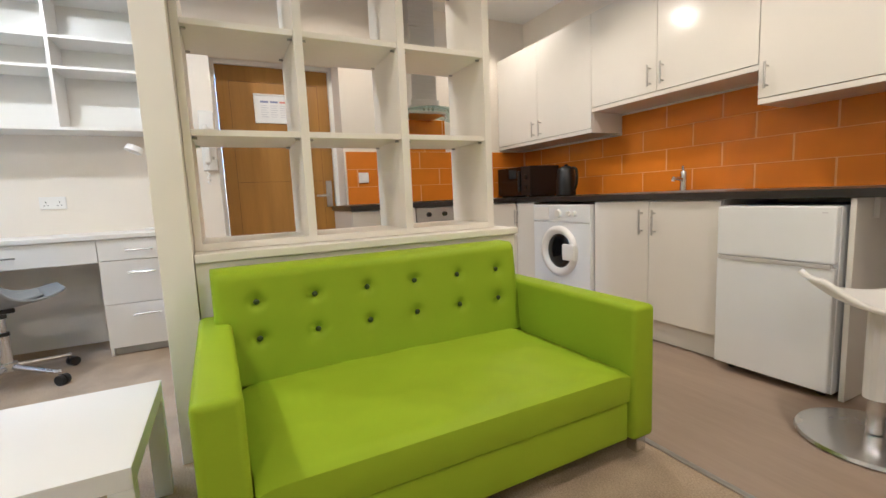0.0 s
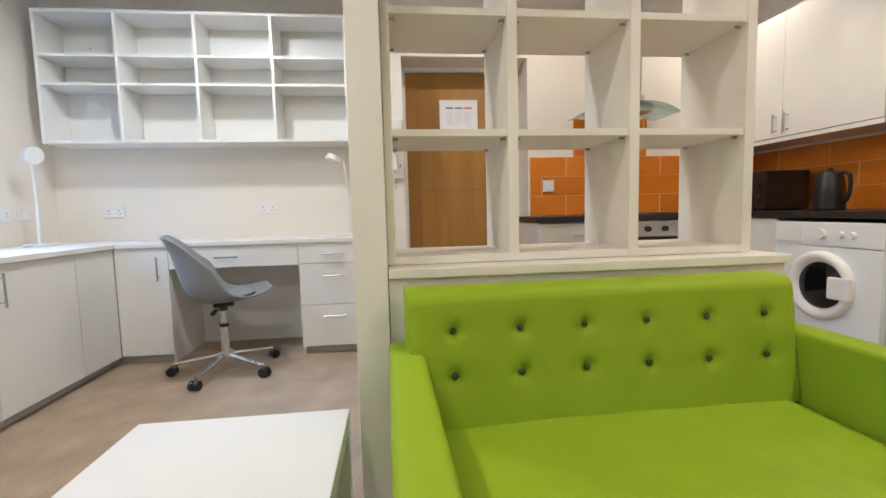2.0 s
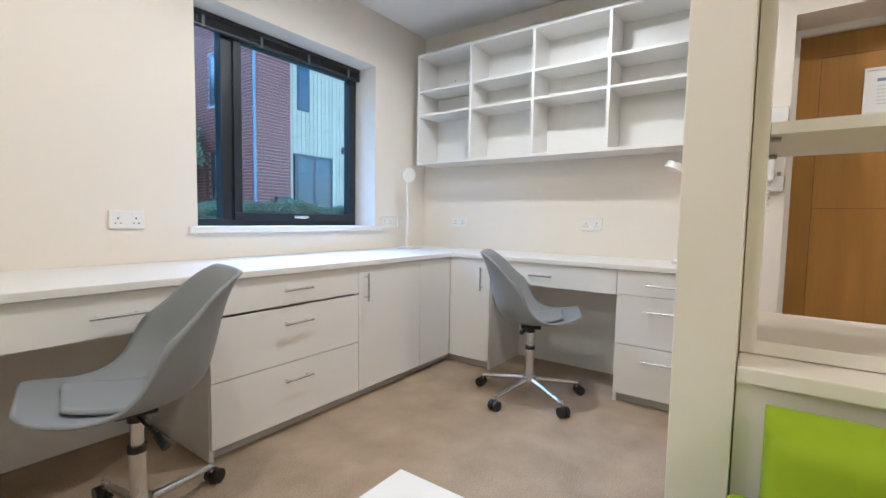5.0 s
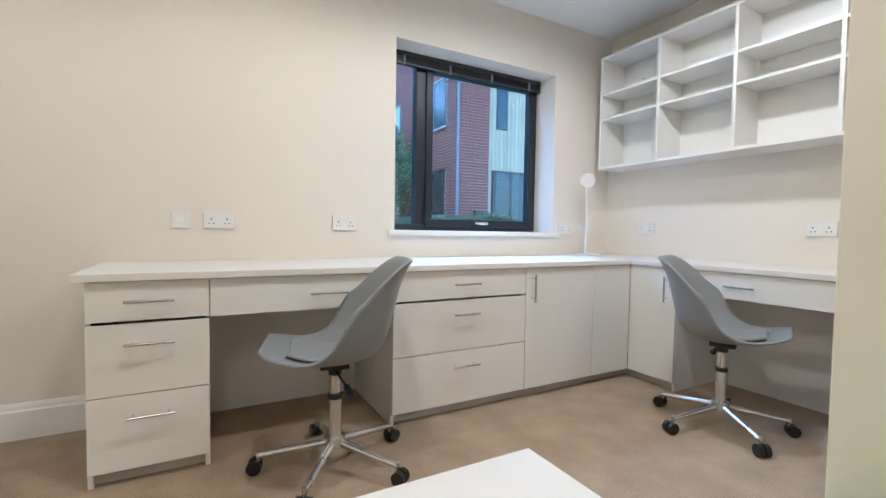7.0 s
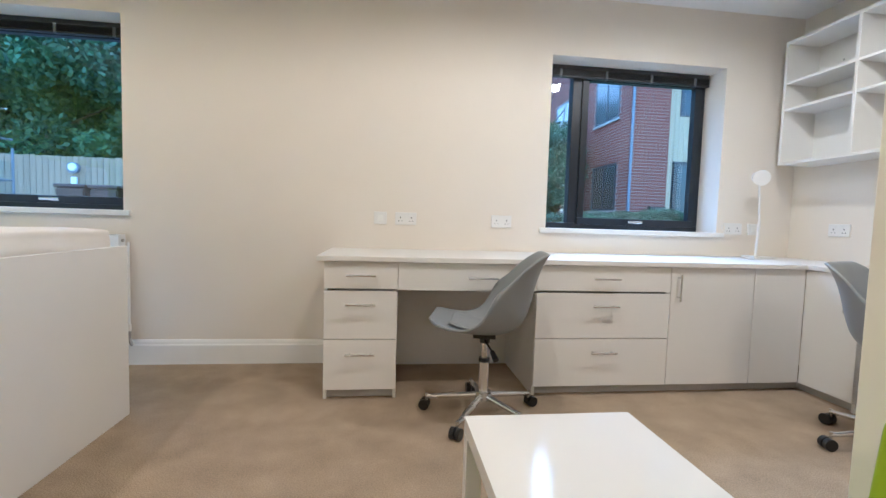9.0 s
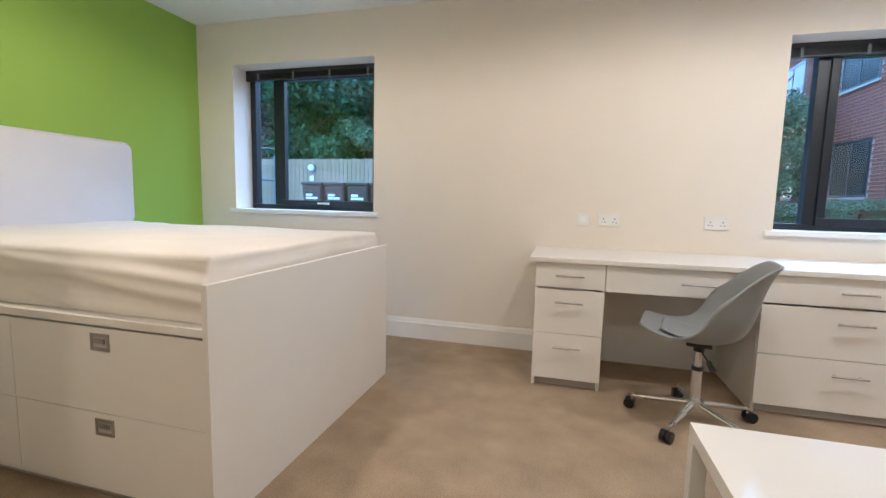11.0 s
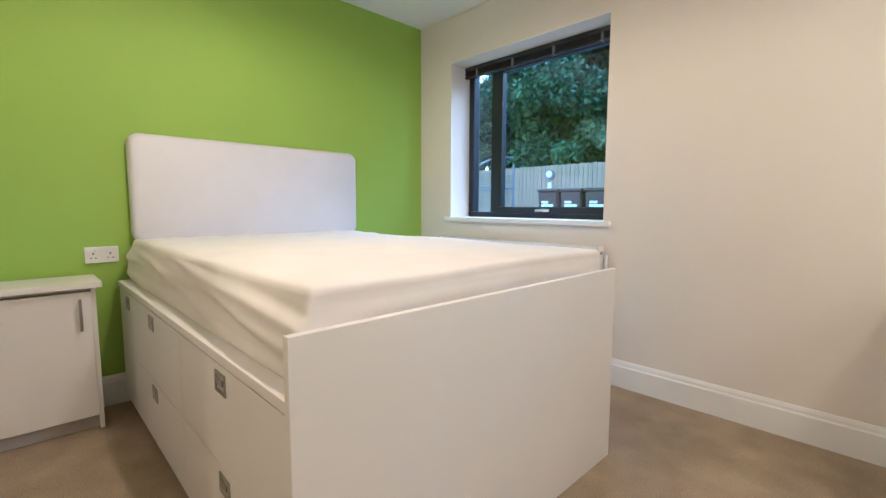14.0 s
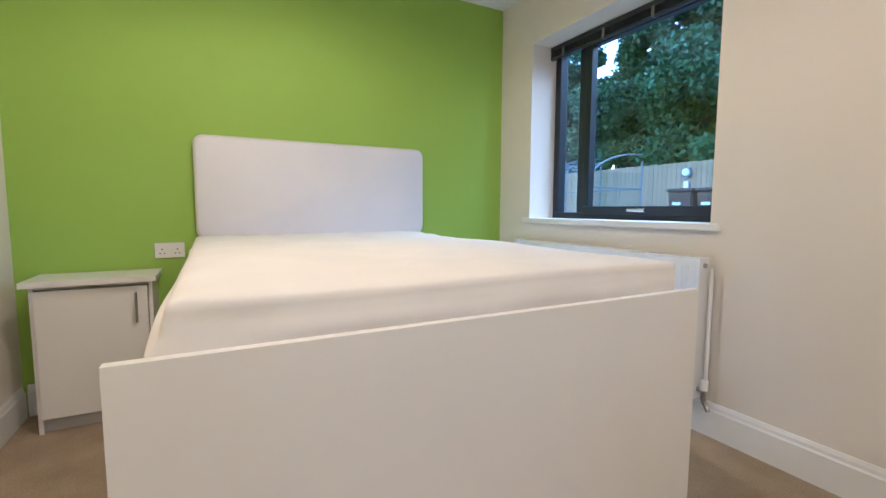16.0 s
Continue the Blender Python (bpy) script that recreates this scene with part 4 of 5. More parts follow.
wall_unit(XE - 0.003, 1.224, 1.372, 0.60, "white gloss kitchen wall unit over the microwave corner", 0.12)
wall_unit(-1.469, 1.142, 1.518, 0.55, "shorter white gloss kitchen wall unit over the sink", 0.13)
ob = wall_unit(-2.613, 1.2, 1.345, 1.17, "white gloss kitchen wall unit over the fridge", 0.14)
doors = [c for c in ob.children if c.name.startswith("door")]
for d in doors:
    for c in list(d.children):
        bpy.data.objects.remove(c)
bar_handle(doors[0], 0.045, 0.135, 0.13, True, STEEL)


def washing_machine():
    ob = thing("washing_machine", "white front-loading washing machine under the worktop", "washing machine", (-1.09, KF + 0.035, 0), 180)
    W, H = 0.615, 0.848
    part("body", boxes((0, W, 0.012, 0.38, 0.012, H), bevel=0.006), APPLIANCE, ob)
    part("control_panel", boxes((0, W, 0, 0.0115, H - 0.13, H), bevel=0.004), APPLIANCE, ob)
    part("front_panel", boxes((0, W, 0.002, 0.0115, 0.10, H - 0.135), bevel=0.004), APPLIANCE, ob)
    part("kick_panel", boxes((0.01, W - 0.01, 0.006, 0.0115, 0.012, 0.095), bevel=0.003), APPLIANCE, ob)
    part("detergent_drawer", boxes((0.012, 0.19, -0.004, 0.0, H - 0.115, H - 0.02), bevel=0.004), WHITE_PLASTIC, ob)
    for x, r in ((0.30, 0.03), (0.41, 0.018), (0.47, 0.018)):
        part("knob", rods(((x, 0, H - 0.065), (x, -0.018, H - 0.065), r, r * 0.9), n=20), WHITE_PLASTIC, ob)
    cx, cz = W / 2, 0.50

    def ring(r0, r1, y0, y1, n=40):
        bm = bmesh.new()
        prev = None
        first = None
        for k in range(n + 1):
            a = 2 * math.pi * k / n
            c, s = math.cos(a), math.sin(a)
            row = [bm.verts.new((cx + r * c, y, cz + r * s)) for r, y in ((r0, y0), ((r0 + r1) / 2, y1), (r1, (y0 + y1) / 2), (r1, y0 + 0.02))]
            if prev:
                for i in range(3):
                    bm.faces.new((prev[i], prev[i + 1], row[i + 1], row[i]))
            prev = row
        bmesh.ops.remove_doubles(bm, verts=bm.verts, dist=1e-5)
        bmesh.ops.recalc_face_normals(bm, faces=bm.faces)
        return bm
    door = part("door", ring(0.128, 0.19, -0.002, -0.036), WHITE_PLASTIC, ob, "round white porthole door", smooth=True)
    bm = bmesh.new()
    bmesh.ops.create_uvsphere(bm, u_segments=32, v_segments=12, radius=0.132, matrix=Matrix.Translation((cx, 0.0, cz)) @ Matrix.Diagonal((1, 0.16, 1, 1)))
    part("glass", bm, DARK_GLASS, door, "dark domed glass", smooth=True)
    part("latch", boxes((cx + 0.07, cx + 0.185, -0.044, -0.018, cz - 0.06, cz + 0.06), bevel=0.012), WHITE_PLASTIC, door)
    for x in (0.05, W - 0.05):
        for y in (0.05, 0.34):
            part("foot", rods(((x, y, 0), (x, y, 0.014), 0.02), n=12), BLACK, ob)


washing_machine()


def fridge():
    ob = thing("fridge_freezer", "white under-counter two-door fridge freezer", "fridge", (-2.60, KF + 0.06, 0), 180)
    W, H = 0.485, 0.838
    part("body", boxes((0, W, 0.045, 0.40, 0.02, H), bevel=0.004), APPLIANCE, ob)
    part("freezer_door", boxes((0, W, 0, 0.042, 0.595, H), bevel=0.008), APPLIANCE, ob)
    part("fridge_door", boxes((0, W, 0, 0.042, 0.035, 0.58), bevel=0.008), APPLIANCE, ob)
    part("grip", boxes((0.01, W - 0.01, -0.004, 0.02, 0.573, 0.593), bevel=0.004), PLINTH, ob, "pale grey finger grip")
    part("badge", boxes((W - 0.05, W - 0.03, -0.001, 0.0, H - 0.03, H - 0.025)), INK, ob)
    for x in (0.05, W - 0.05):
        part("foot", rods(((x, 0.08, 0), (x, 0.08, 0.022), 0.018), n=12), BLACK, ob)


fridge()


def oven():
    ob = thing("built_in_oven", "stainless steel built-in oven with a dark glass door", "oven", (XE - 0.585, -3.89, 0), -90)
    W = 0.595
    part("body", boxes((0.01, W - 0.01, 0.021, 0.55, 0.14, KB)), PLINTH, ob)
    part("control_panel", boxes((0, W, 0, 0.02, KB - 0.11, KB - 0.005), bevel=0.003), STEEL, ob)
    for x in (0.10, W / 2 - 0.06, W / 2 + 0.06, W - 0.10):
        part("knob", rods(((x, 0, KB - 0.058), (x, -0.022, KB - 0.058), 0.02, 0.017), n=18), BLACK, ob)
    d = part("door", boxes((0, W, 0, 0.02, 0.30, KB - 0.118), bevel=0.003), DARK_GLASS, ob, "dark glass oven door")
    part("handle", rods(((0.05, -0.035, KB - 0.16), (W - 0.05, -0.035, KB - 0.16), 0.009), ((0.08, 0, KB - 0.16), (0.08, -0.035, KB - 0.16), 0.006), ((W - 0.08, 0, KB - 0.16), (W - 0.08, -0.035, KB - 0.16), 0.006)), STEEL, d)
    part("plinth_panel", boxes((0, W, 0.0, 0.02, 0.14, 0.295), bevel=0.002), GLOSS, ob)
    part("kickboard", boxes((0, W, 0.05, 0.066, 0, 0.137)), GLOSS, ob)


oven()
cabinet("base_unit", "white gloss corner filler of the kitchen base units", (XE - 0.575, -4.487, 0), -90, 0.35, 0.555, KB, [("filler_panel", 0, 0.35, 0.14, KB - 0.005, 0, 0, 0, False)], GLOSS, 0.14, "kitchen units")

ob = thing("ceramic_hob", "black ceramic hob set on the worktop", "hob", (XE - 0.55, -4.46, KT))
part("glass_top", boxes((0, 0.49, 0, 0.55, 0.0, 0.006), bevel=0.002), DARK_GLASS, ob)
for x, y, r in ((0.13, 0.15, 0.07), (0.36, 0.15, 0.09), (0.13, 0.40, 0.09), (0.36, 0.40, 0.07)):
    part("cooking_zone", rods(((x, y, 0.006), (x, y, 0.0065), r), n=28), BLACK, ob)


def cooker_hood():
    ob = thing("cooker_hood", "steel chimney cooker hood with a curved glass canopy", "cooker hood", (XE - 0.003, -4.16, 0), -90)
    part("chimney", boxes((-0.115, 0.115, -0.24, 0, 1.76, CEIL - 0.02), bevel=0.002), STEEL, ob)
    part("collar", boxes((-0.13, 0.13, -0.25, 0, 1.70, 1.765), bevel=0.004), STEEL, ob)
    part("motor_box", boxes((-0.17, 0.17, -0.30, 0, 1.635, 1.70), bevel=0.006), STEEL, ob)
    bm = bmesh.new()
    n = 24
    rows = []
    for k in range(n + 1):
        u = -1 + 2 * k / n
        z = 1.672 - 0.045 * u * u
        front = -0.47 + 0.12 * u * u
        rows.append([bm.verts.new((u * 0.35, y, z)) for y in (-0.02, front * 0.6, front)])
    for a, b in zip(rows, rows[1:]):
        for i in range(2):
            bm.faces.new((a[i], a[i + 1], b[i + 1], b[i]))
    can = part("canopy", bm, HOOD_GLASS, ob, "curved clear glass canopy", smooth=True)
    th = can.modifiers.new("thickness", "SOLIDIFY")
    th.thickness = 0.006
    for x in (-0.04, 0.0, 0.04):
        part("push_button", rods(((x, -0.30, 1.668), (x, -0.306, 1.668), 0.009), n=10), CHROME, ob)


cooker_hood()


def microwave():
    ob = thing("microwave_oven", "black microwave oven in the corner of the worktop", "microwave", (XE - 0.06, -5.0, KT), 180)
    W, H, D = 0.50, 0.275, 0.33
    part("body", boxes((0, W, 0.012, D, 0.012, H), bevel=0.006), BLACK, ob)
    part("door", boxes((0, 0.37, 0, 0.0115, 0.014, H - 0.002), bevel=0.003), DARK_GLASS, ob)
    part("control_panel", boxes((0.372, W, 0.0, 0.0115, 0.014, H - 0.002), bevel=0.003), BLACK, ob)
    for k in range(2):
        part("knob", rods(((0.435, 0, 0.09 + 0.09 * k), (0.435, -0.015, 0.09 + 0.09 * k), 0.024), n=18), BLACK, ob)
    part("handle", boxes((0.345, 0.36, -0.02, 0.0, 0.05, H - 0.04), bevel=0.004), BLACK, ob)
    for x in (0.04, W - 0.04):
        part("foot", boxes((x - 0.015, x + 0.015, 0.03, D - 0.03, 0, 0.012)), BLACK, ob)


microwave()


def kettle():
    ob = thing("kettle", "black plastic jug kettle on the worktop", "kettle", (-1.17, -5.08, KT))
    bm = bmesh.new()
    prof = [(0.0, 0.0), (0.075, 0.0), (0.08, 0.012), (0.076, 0.03), (0.080, 0.06), (0.076, 0.14), (0.066, 0.20), (0.058, 0.222), (0.03, 0.238), (0.0, 0.24)]
    n = 24
    rings = [[bm.verts.new((r * math.cos(2 * math.pi * k / n), r * math.sin(2 * math.pi * k / n), z)) for k in range(n)] for r, z in prof]
    for a, b in zip(rings, rings[1:]):
        for k in range(n):
            bm.faces.new((a[k], a[(k + 1) % n], b[(k + 1) % n], b[k]))
    bmesh.ops.remove_doubles(bm, verts=bm.verts, dist=1e-5)
    bmesh.ops.recalc_face_normals(bm, faces=bm.faces)
    part("jug", bm, BLACK, ob, smooth=True)
    bm = bmesh.new()
    pts = [(-0.055, 0.215), (-0.09, 0.222), (-0.118, 0.205), (-0.124, 0.16), (-0.12, 0.10), (-0.105, 0.06), (-0.078, 0.045)]
    for (a, b), (c, d) in zip(pts, pts[1:]):
        rod(bm, (a, 0, b), (c, 0, d), 0.011, n=10)
    part("handle", bm, BLACK, ob)
    part("spout", rods(((0.05, 0, 0.185), (0.088, 0, 0.222), 0.028, 0.012)), BLACK, ob)
    part("lid_knob", rods(((0, 0, 0.238), (0, 0, 0.252), 0.014)), BLACK, ob)


kettle()


def sink():
    ob = thing("sink", "stainless steel inset sink with drainer", "sink", (-2.50, -5.32, KT))
    part("rim", boxes((0, 0.85, 0, 0.30, -0.001, 0.006), bevel=0.0025), STEEL, ob)
    part("bowl_floor", boxes((0.47, 0.81, 0.03, 0.27, 0.0065, 0.0075)), SATIN, ob)
    bm = bmesh.new()
    for k in range(7):
        block(bm, 0.05, 0.42, 0.05 + k * 0.033, 0.058 + k * 0.033, 0.006, 0.009)
    part("drainer_ribs", bm, STEEL, ob)


sink()
ob = thing("mixer_tap", "chrome mixer tap behind the sink", "tap", (-2.06, -5.28, KT + 0.006))
part("body", rods(((0, 0, 0), (0, 0, 0.11), 0.022, 0.02), ((0, 0, 0.11), (0, 0, 0.13), 0.02, 0.016)), CHROME, ob)
part("spout", rods(((0, 0.0, 0.075), (0, 0.10, 0.085), 0.011), ((0, 0.10, 0.085), (0, 0.102, 0.065), 0.011)), CHROME, ob)
part("lever", rods(((0, 0, 0.13), (0, 0.01, 0.165), 0.007)), CHROME, ob)


def bar_stool():
    ob = thing("bar_stool", "white moulded bar stool on a chrome disc base", "bar stool", (-3.31, -4.585, 0), 40)
    bm = bmesh.new()
    n = 32
    prof = [(0.0, 0.018), (0.05, 0.03), (0.18, 0.018), (0.225, 0.012), (0.23, 0.0), (0.0, 0.0)]
    rings = [[bm.verts.new((r * math.cos(2 * math.pi * k / n), r * math.sin(2 * math.pi * k / n), z)) for k in range(n)] for r, z in prof]
    for a, b in zip(rings, rings[1:]):
        for k in range(n):
            bm.faces.new((a[k], a[(k + 1) % n], b[(k + 1) % n], b[k]))
    bmesh.ops.remove_doubles(bm, verts=bm.verts, dist=1e-5)
    bmesh.ops.recalc_face_normals(bm, faces=bm.faces)
    o = part("base", bm, CHROME, ob, "polished chrome disc")
    smooth_by_angle(o, 40)
    part("pole", rods(((0, 0, 0.03), (0, 0, 0.20), 0.026)), CHROME, ob)
    part("sleeve", rods(((0, 0, 0.16), (0, 0, 0.475), 0.04)), WHITE_PLASTIC, ob, "white column sleeve")
    bm = bmesh.new()
    rows = []
    for k in range(13):
        u = -1 + k / 6
        rows.append([bm.verts.new((0.22 * u, w * 0.19 * math.sqrt(max(0.12, 1 - 0.55 * u * u)), 0.485 + 0.10 * abs(u) ** 2.4 + 0.015 * abs(w) ** 2)) for w in (-1, -0.6, 0, 0.6, 1)])
    for a, b in zip(rows, rows[1:]):
        for i in range(4):
            bm.faces.new((a[i], a[i + 1], b[i + 1], b[i]))
    s = part("seat", bm, WHITE_PLASTIC, ob, "curved glossy white seat", smooth=True)
    sub = s.modifiers.new("round", "SUBSURF")
    sub.levels = sub.render_levels = 2
    th = s.modifiers.new("thickness", "SOLIDIFY")
    th.thickness = 0.02


bar_stool()

# ---- ceiling fittings ----
# a fitting at every entry, the assumed out-of-view ones too
for x, y, *_ in DOWNLIGHTS:
    ob = thing("downlight", "white recessed ceiling downlight switched on", "downlight", (x, y, CEIL), 0, "ceiling downlights")
    bm = bmesh.new()
    n = 28
    prof = [(0.030, -0.001), (0.034, -0.008), (0.045, -0.007), (0.046, 0.0)]
    rings = [[bm.verts.new((r * math.cos(2 * math.pi * k / n), r * math.sin(2 * math.pi * k / n), z)) for k in range(n)] for r, z in prof]
    for a, b in zip(rings, rings[1:]):
        for k in range(n):
            bm.faces.new((a[k], a[(k + 1) % n], b[(k + 1) % n], b[k]))
    part("bezel", bm, WHITE_PLASTIC, ob, smooth=True)
    part("bulb", rods(((0, 0, -0.004), (0, 0, -0.001), 0.029), n=24), BULB, ob, "glowing bulb face")
ob = thing("smoke_detector", "round white smoke detector on the ceiling", "smoke detector", (-0.65, -2.80, CEIL))
part("base", rods(((0, 0, -0.015), (0, 0, 0), 0.05), n=28), WHITE_PLASTIC, ob)
part("cover", rods(((0, 0, -0.04), (0, 0, -0.015), 0.035, 0.047), n=28), WHITE_PLASTIC, ob)


# ---- outside ----
GZ = 0.38
structure("ground", boxes((-120, 120, 0.31, 160, GZ - 0.3, GZ)), TARMAC, "grey asphalt yard outside", "ground")
BANK = GZ + 0.27
structure("lawn", boxes((-1.2, 14, 2.6, 17, GZ, BANK), bevel=0.05), GRASS, "raised grass bank in front of the buildings", "grass")


def box_mesh(name, specs, mats, pick=None):
    """Many boxes in one light mesh."""
    verts, faces = [], []
    for x0, x1, y0, y1, z0, z1 in specs:
        k = len(verts)
        verts += [(x0, y0, z0), (x1, y0, z0), (x1, y1, z0), (x0, y1, z0), (x0, y0, z1), (x1, y0, z1), (x1, y1, z1), (x0, y1, z1)]
        faces += [(k, k + 1, k + 5, k + 4), (k + 1, k + 2, k + 6, k + 5), (k + 2, k + 3, k + 7, k + 6), (k + 3, k, k + 4, k + 7), (k + 4, k + 5, k + 6, k + 7)]
    data = bpy.data.meshes.new(name)
    data.from_pydata(verts, [], faces)
    data.materials.append(mats)
    return new(name, data)


def brick_building():
    ob = thing("brick_building", "two-storey red brick block with dark framed windows", "building", (0.22, 0, BANK))
    X0, X1, Y0, Y1, H = 2.3, 3.3, 6.9, 15.0, 7.2
    part("wall", boxes((X0 + 0.01, X1 - 0.01, Y0 + 0.01, Y1, 0, H), (X0 + 0.01, 9, 8.3, Y1, 0, H)), MORTAR, ob, "recessed mortar")
    part("roof", boxes((X0 - 0.1, 9.1, Y0 - 0.1, Y1 + 0.1, H + 0.001, H + 0.2)), FRAME, ob)
    wins = [(7.45, 8.75, 0.75, 1.95), (7.45, 8.75, 3.05, 4.3), (10.4, 11.7, 0.75, 1.95), (10.4, 11.7, 3.05, 4.3)]
    specs = []
    rnd = random.Random(4)
    for r in range(int(H / 0.075)):
        z = r * 0.075
        off = 0.1125 * (r % 2)
        x = X0 + 0.0 - off
        while x < X1:
            a, b = max(x, X0), min(x + 0.215, X1)
            if b - a > 0.03:
                d = rnd.uniform(-0.002, 0.002)
                specs.append((a, b, Y0 + d, Y0 + 0.03, z, z + 0.065))
            x += 0.225
        y = Y0 + 0.031 - off
        while y < Y1:
            a, b = max(y, Y0 + 0.031), min(y + 0.215, Y1)
            if b - a > 0.03 and not any(w[0] - 0.05 < (a + b) / 2 < w[1] + 0.05 and w[2] - 0.02 < z + 0.03 < w[3] + 0.02 for w in wins):
                d = rnd.uniform(-0.002, 0.002)
                specs.append((X0 + d, X0 + 0.03, a, b, z, z + 0.065))
            y += 0.225
    bricks = box_mesh("brickwork", specs, BRICK)
    bricks.parent = ob
    tagged(bricks, "courses of red facing brick", kind="stuff")
    for a, b, z0, z1 in wins:
        w = part("window", boxes((X0 - 0.005, X0 + 0.05, a, a + 0.06, z0, z1), (X0 - 0.005, X0 + 0.05, b - 0.06, b, z0, z1), (X0 - 0.005, X0 + 0.05, a + 0.06, b - 0.06, z0, z0 + 0.06), (X0 - 0.005, X0 + 0.05, a + 0.06, b - 0.06, z1 - 0.06, z1),
                                 (X0 - 0.004, X0 + 0.05, (a + b) / 2 - 0.03, (a + b) / 2 + 0.03, z0 + 0.06, z1 - 0.06)), FRAME, ob, "dark framed window")
        part("pane", boxes((X0 + 0.004, X0 + 0.009, a + 0.05, b - 0.05, z0 + 0.05, z1 - 0.05)), FAR_GLASS, w)
        part("sill", boxes((X0 - 0.04, X0, a - 0.05, b + 0.05, z0 - 0.05, z0)), MORTAR, w)
    part("drainpipe", rods(((X0 + 0.03, Y0 - 0.05, 0), (X0 + 0.03, Y0 - 0.05, H), 0.035)), PIPE, ob, "pale grey drainpipe")
    part("meter_box", boxes((X0 + 0.55, X0 + 0.95, Y0 - 0.12, Y0, 0.35, 0.85), bevel=0.01), BLACK, ob)
    return ob


brick_building()


def timber_wing():
    ob = thing("timber_building", "building wing clad in pale upright timber boards", "building", (0.22, 0, BANK))
    y = 8.2
    part("wall", boxes((3.32, 9, y + 0.03, y + 0.1, 0, 5.0)), FRAME, ob)
    part("roof", boxes((3.2, 9.2, y - 0.1, y + 0.2, 5.001, 5.2)), FRAME, ob)
    door = part("door", boxes((4.35, 5.65, y - 0.01, y + 0.03, 0.0, 2.15)), BLACK, ob, "dark glazed entrance door")
    part("pane", boxes((4.45, 4.95, y - 0.016, y - 0.011, 0.15, 2.05)), FAR_GLASS, door)
    part("pane", boxes((5.05, 5.55, y - 0.016, y - 0.011, 0.15, 2.05)), FAR_GLASS, door)
    win = part("window", boxes((4.45, 4.85, y - 0.01, y + 0.03, 3.38, 4.7)), FRAME, ob, "narrow dark window")
    part("pane", boxes((4.50, 4.80, y - 0.016, y - 0.011, 3.43, 4.65)), FAR_GLASS, win)
    part("wall_light", boxes((3.75, 3.85, y - 0.06, y, 2.35, 2.55), bevel=0.01), BLACK, ob)
    part("wall_light", boxes((6.05, 6.15, y - 0.06, y, 2.35, 2.55), bevel=0.01), BLACK, ob)
    part("brick_plinth", boxes((5.72, 9, y - 0.06, y, 0, 0.55)), BRICK, ob)
    meshes = {}
    x = 3.33
    while x < 9:
        w = 0.14
        cuts = [(0, 5.0)]
        if 4.35 - w < x < 5.65:
            cuts = [(2.16, 5.0)]
            if 4.45 - w < x < 4.85:
                cuts = [(2.16, 3.37), (4.71, 5.0)]
        for z0, z1 in cuts:
            key = round(z1 - z0, 3)
            if key not in meshes:
                d = bpy.data.meshes.new("cladding_board")
                boxes((0, w - 0.008, 0, 0.024, 0, key)).to_mesh(d)
                d.materials.append(TIMBER)
                meshes[key] = d
            o = new("cladding_board", meshes[key])
            o.location = (x, y + 0.004, z0)
            o.parent = ob
        x += w
    return ob


timber_wing()


def timber_fence():
    ob = thing("timber_fence", "tall close-boarded timber fence", "fence", (0, 10.0, GZ))
    part("rail", boxes((-30, 2.2, 0.03, 0.08, 0.4, 0.5)), FENCE, ob)
    part("rail", boxes((-30, 2.2, 0.03, 0.08, 1.6, 1.7)), FENCE, ob)
    d = bpy.data.meshes.new("fence_board")
    boxes((0, 0.142, 0, 0.022, 0, 2.05)).to_mesh(d)
    d.materials.append(FENCE)
    rnd = random.Random(2)
    for k in range(214):
        o = new("fence_board", d)
        o.location = (-30 + 0.15 * k, rnd.uniform(-0.004, 0.004), rnd.uniform(-0.012, 0.012))
        o.parent = ob
    return ob


timber_fence()
ob = thing("wall_light", "round grey bulkhead lamp on the fence", "lamp", (-11.5, 9.985, 2.12))
part("body", rods(((0, 0.0, 0), (0, -0.10, 0), 0.15), n=24), PIPE, ob)
part("lens", rods(((0, -0.10, 0.02), (0, -0.13, 0.02), 0.11, 0.09), n=24), APPLIANCE, ob)
part("box", boxes((-0.07, 0.07, -0.06, 0, -0.42, -0.24), bevel=0.01), APPLIANCE, ob)


def wheelie_bin():
    ob = thing("wheelie_bin", "dark brown plastic wheelie bin with a white label", "bin", (0, 0, GZ), 0, "bins by the fence")
    bm = bmesh.new()
    v = [bm.verts.new(p) for p in ((-0.24, -0.28, 0.06), (0.24, -0.28, 0.06), (0.24, 0.28, 0.06), (-0.24, 0.28, 0.06), (-0.29, -0.36, 1.08), (0.29, -0.36, 1.08), (0.29, 0.36, 1.08), (-0.29, 0.36, 1.08))]
    for f in ((0, 1, 5, 4), (1, 2, 6, 5), (2, 3, 7, 6), (3, 0, 4, 7), (0, 3, 2, 1), (4, 5, 6, 7)):
        bm.faces.new([v[i] for i in f])
    bmesh.ops.bevel(bm, geom=list(bm.edges), offset=0.03, segments=2, affect="EDGES")
    part("body", bm, BIN, ob)
    part("lid", boxes((-0.305, 0.305, -0.39, 0.37, 1.085, 1.16), bevel=0.03), BIN, ob)
    part("label", boxes((-0.17, 0.17, -0.352, -0.345, 0.72, 0.78), (-0.17, 0.02, -0.35, -0.342, 0.80, 0.86)), PAPER, ob, "white printed strip")
    for x in (-0.22, 0.22):
        part("wheel", rods(((x - 0.03, 0.30, 0.1), (x + 0.03, 0.30, 0.1), 0.1), n=18), BLACK, ob)
    return ob


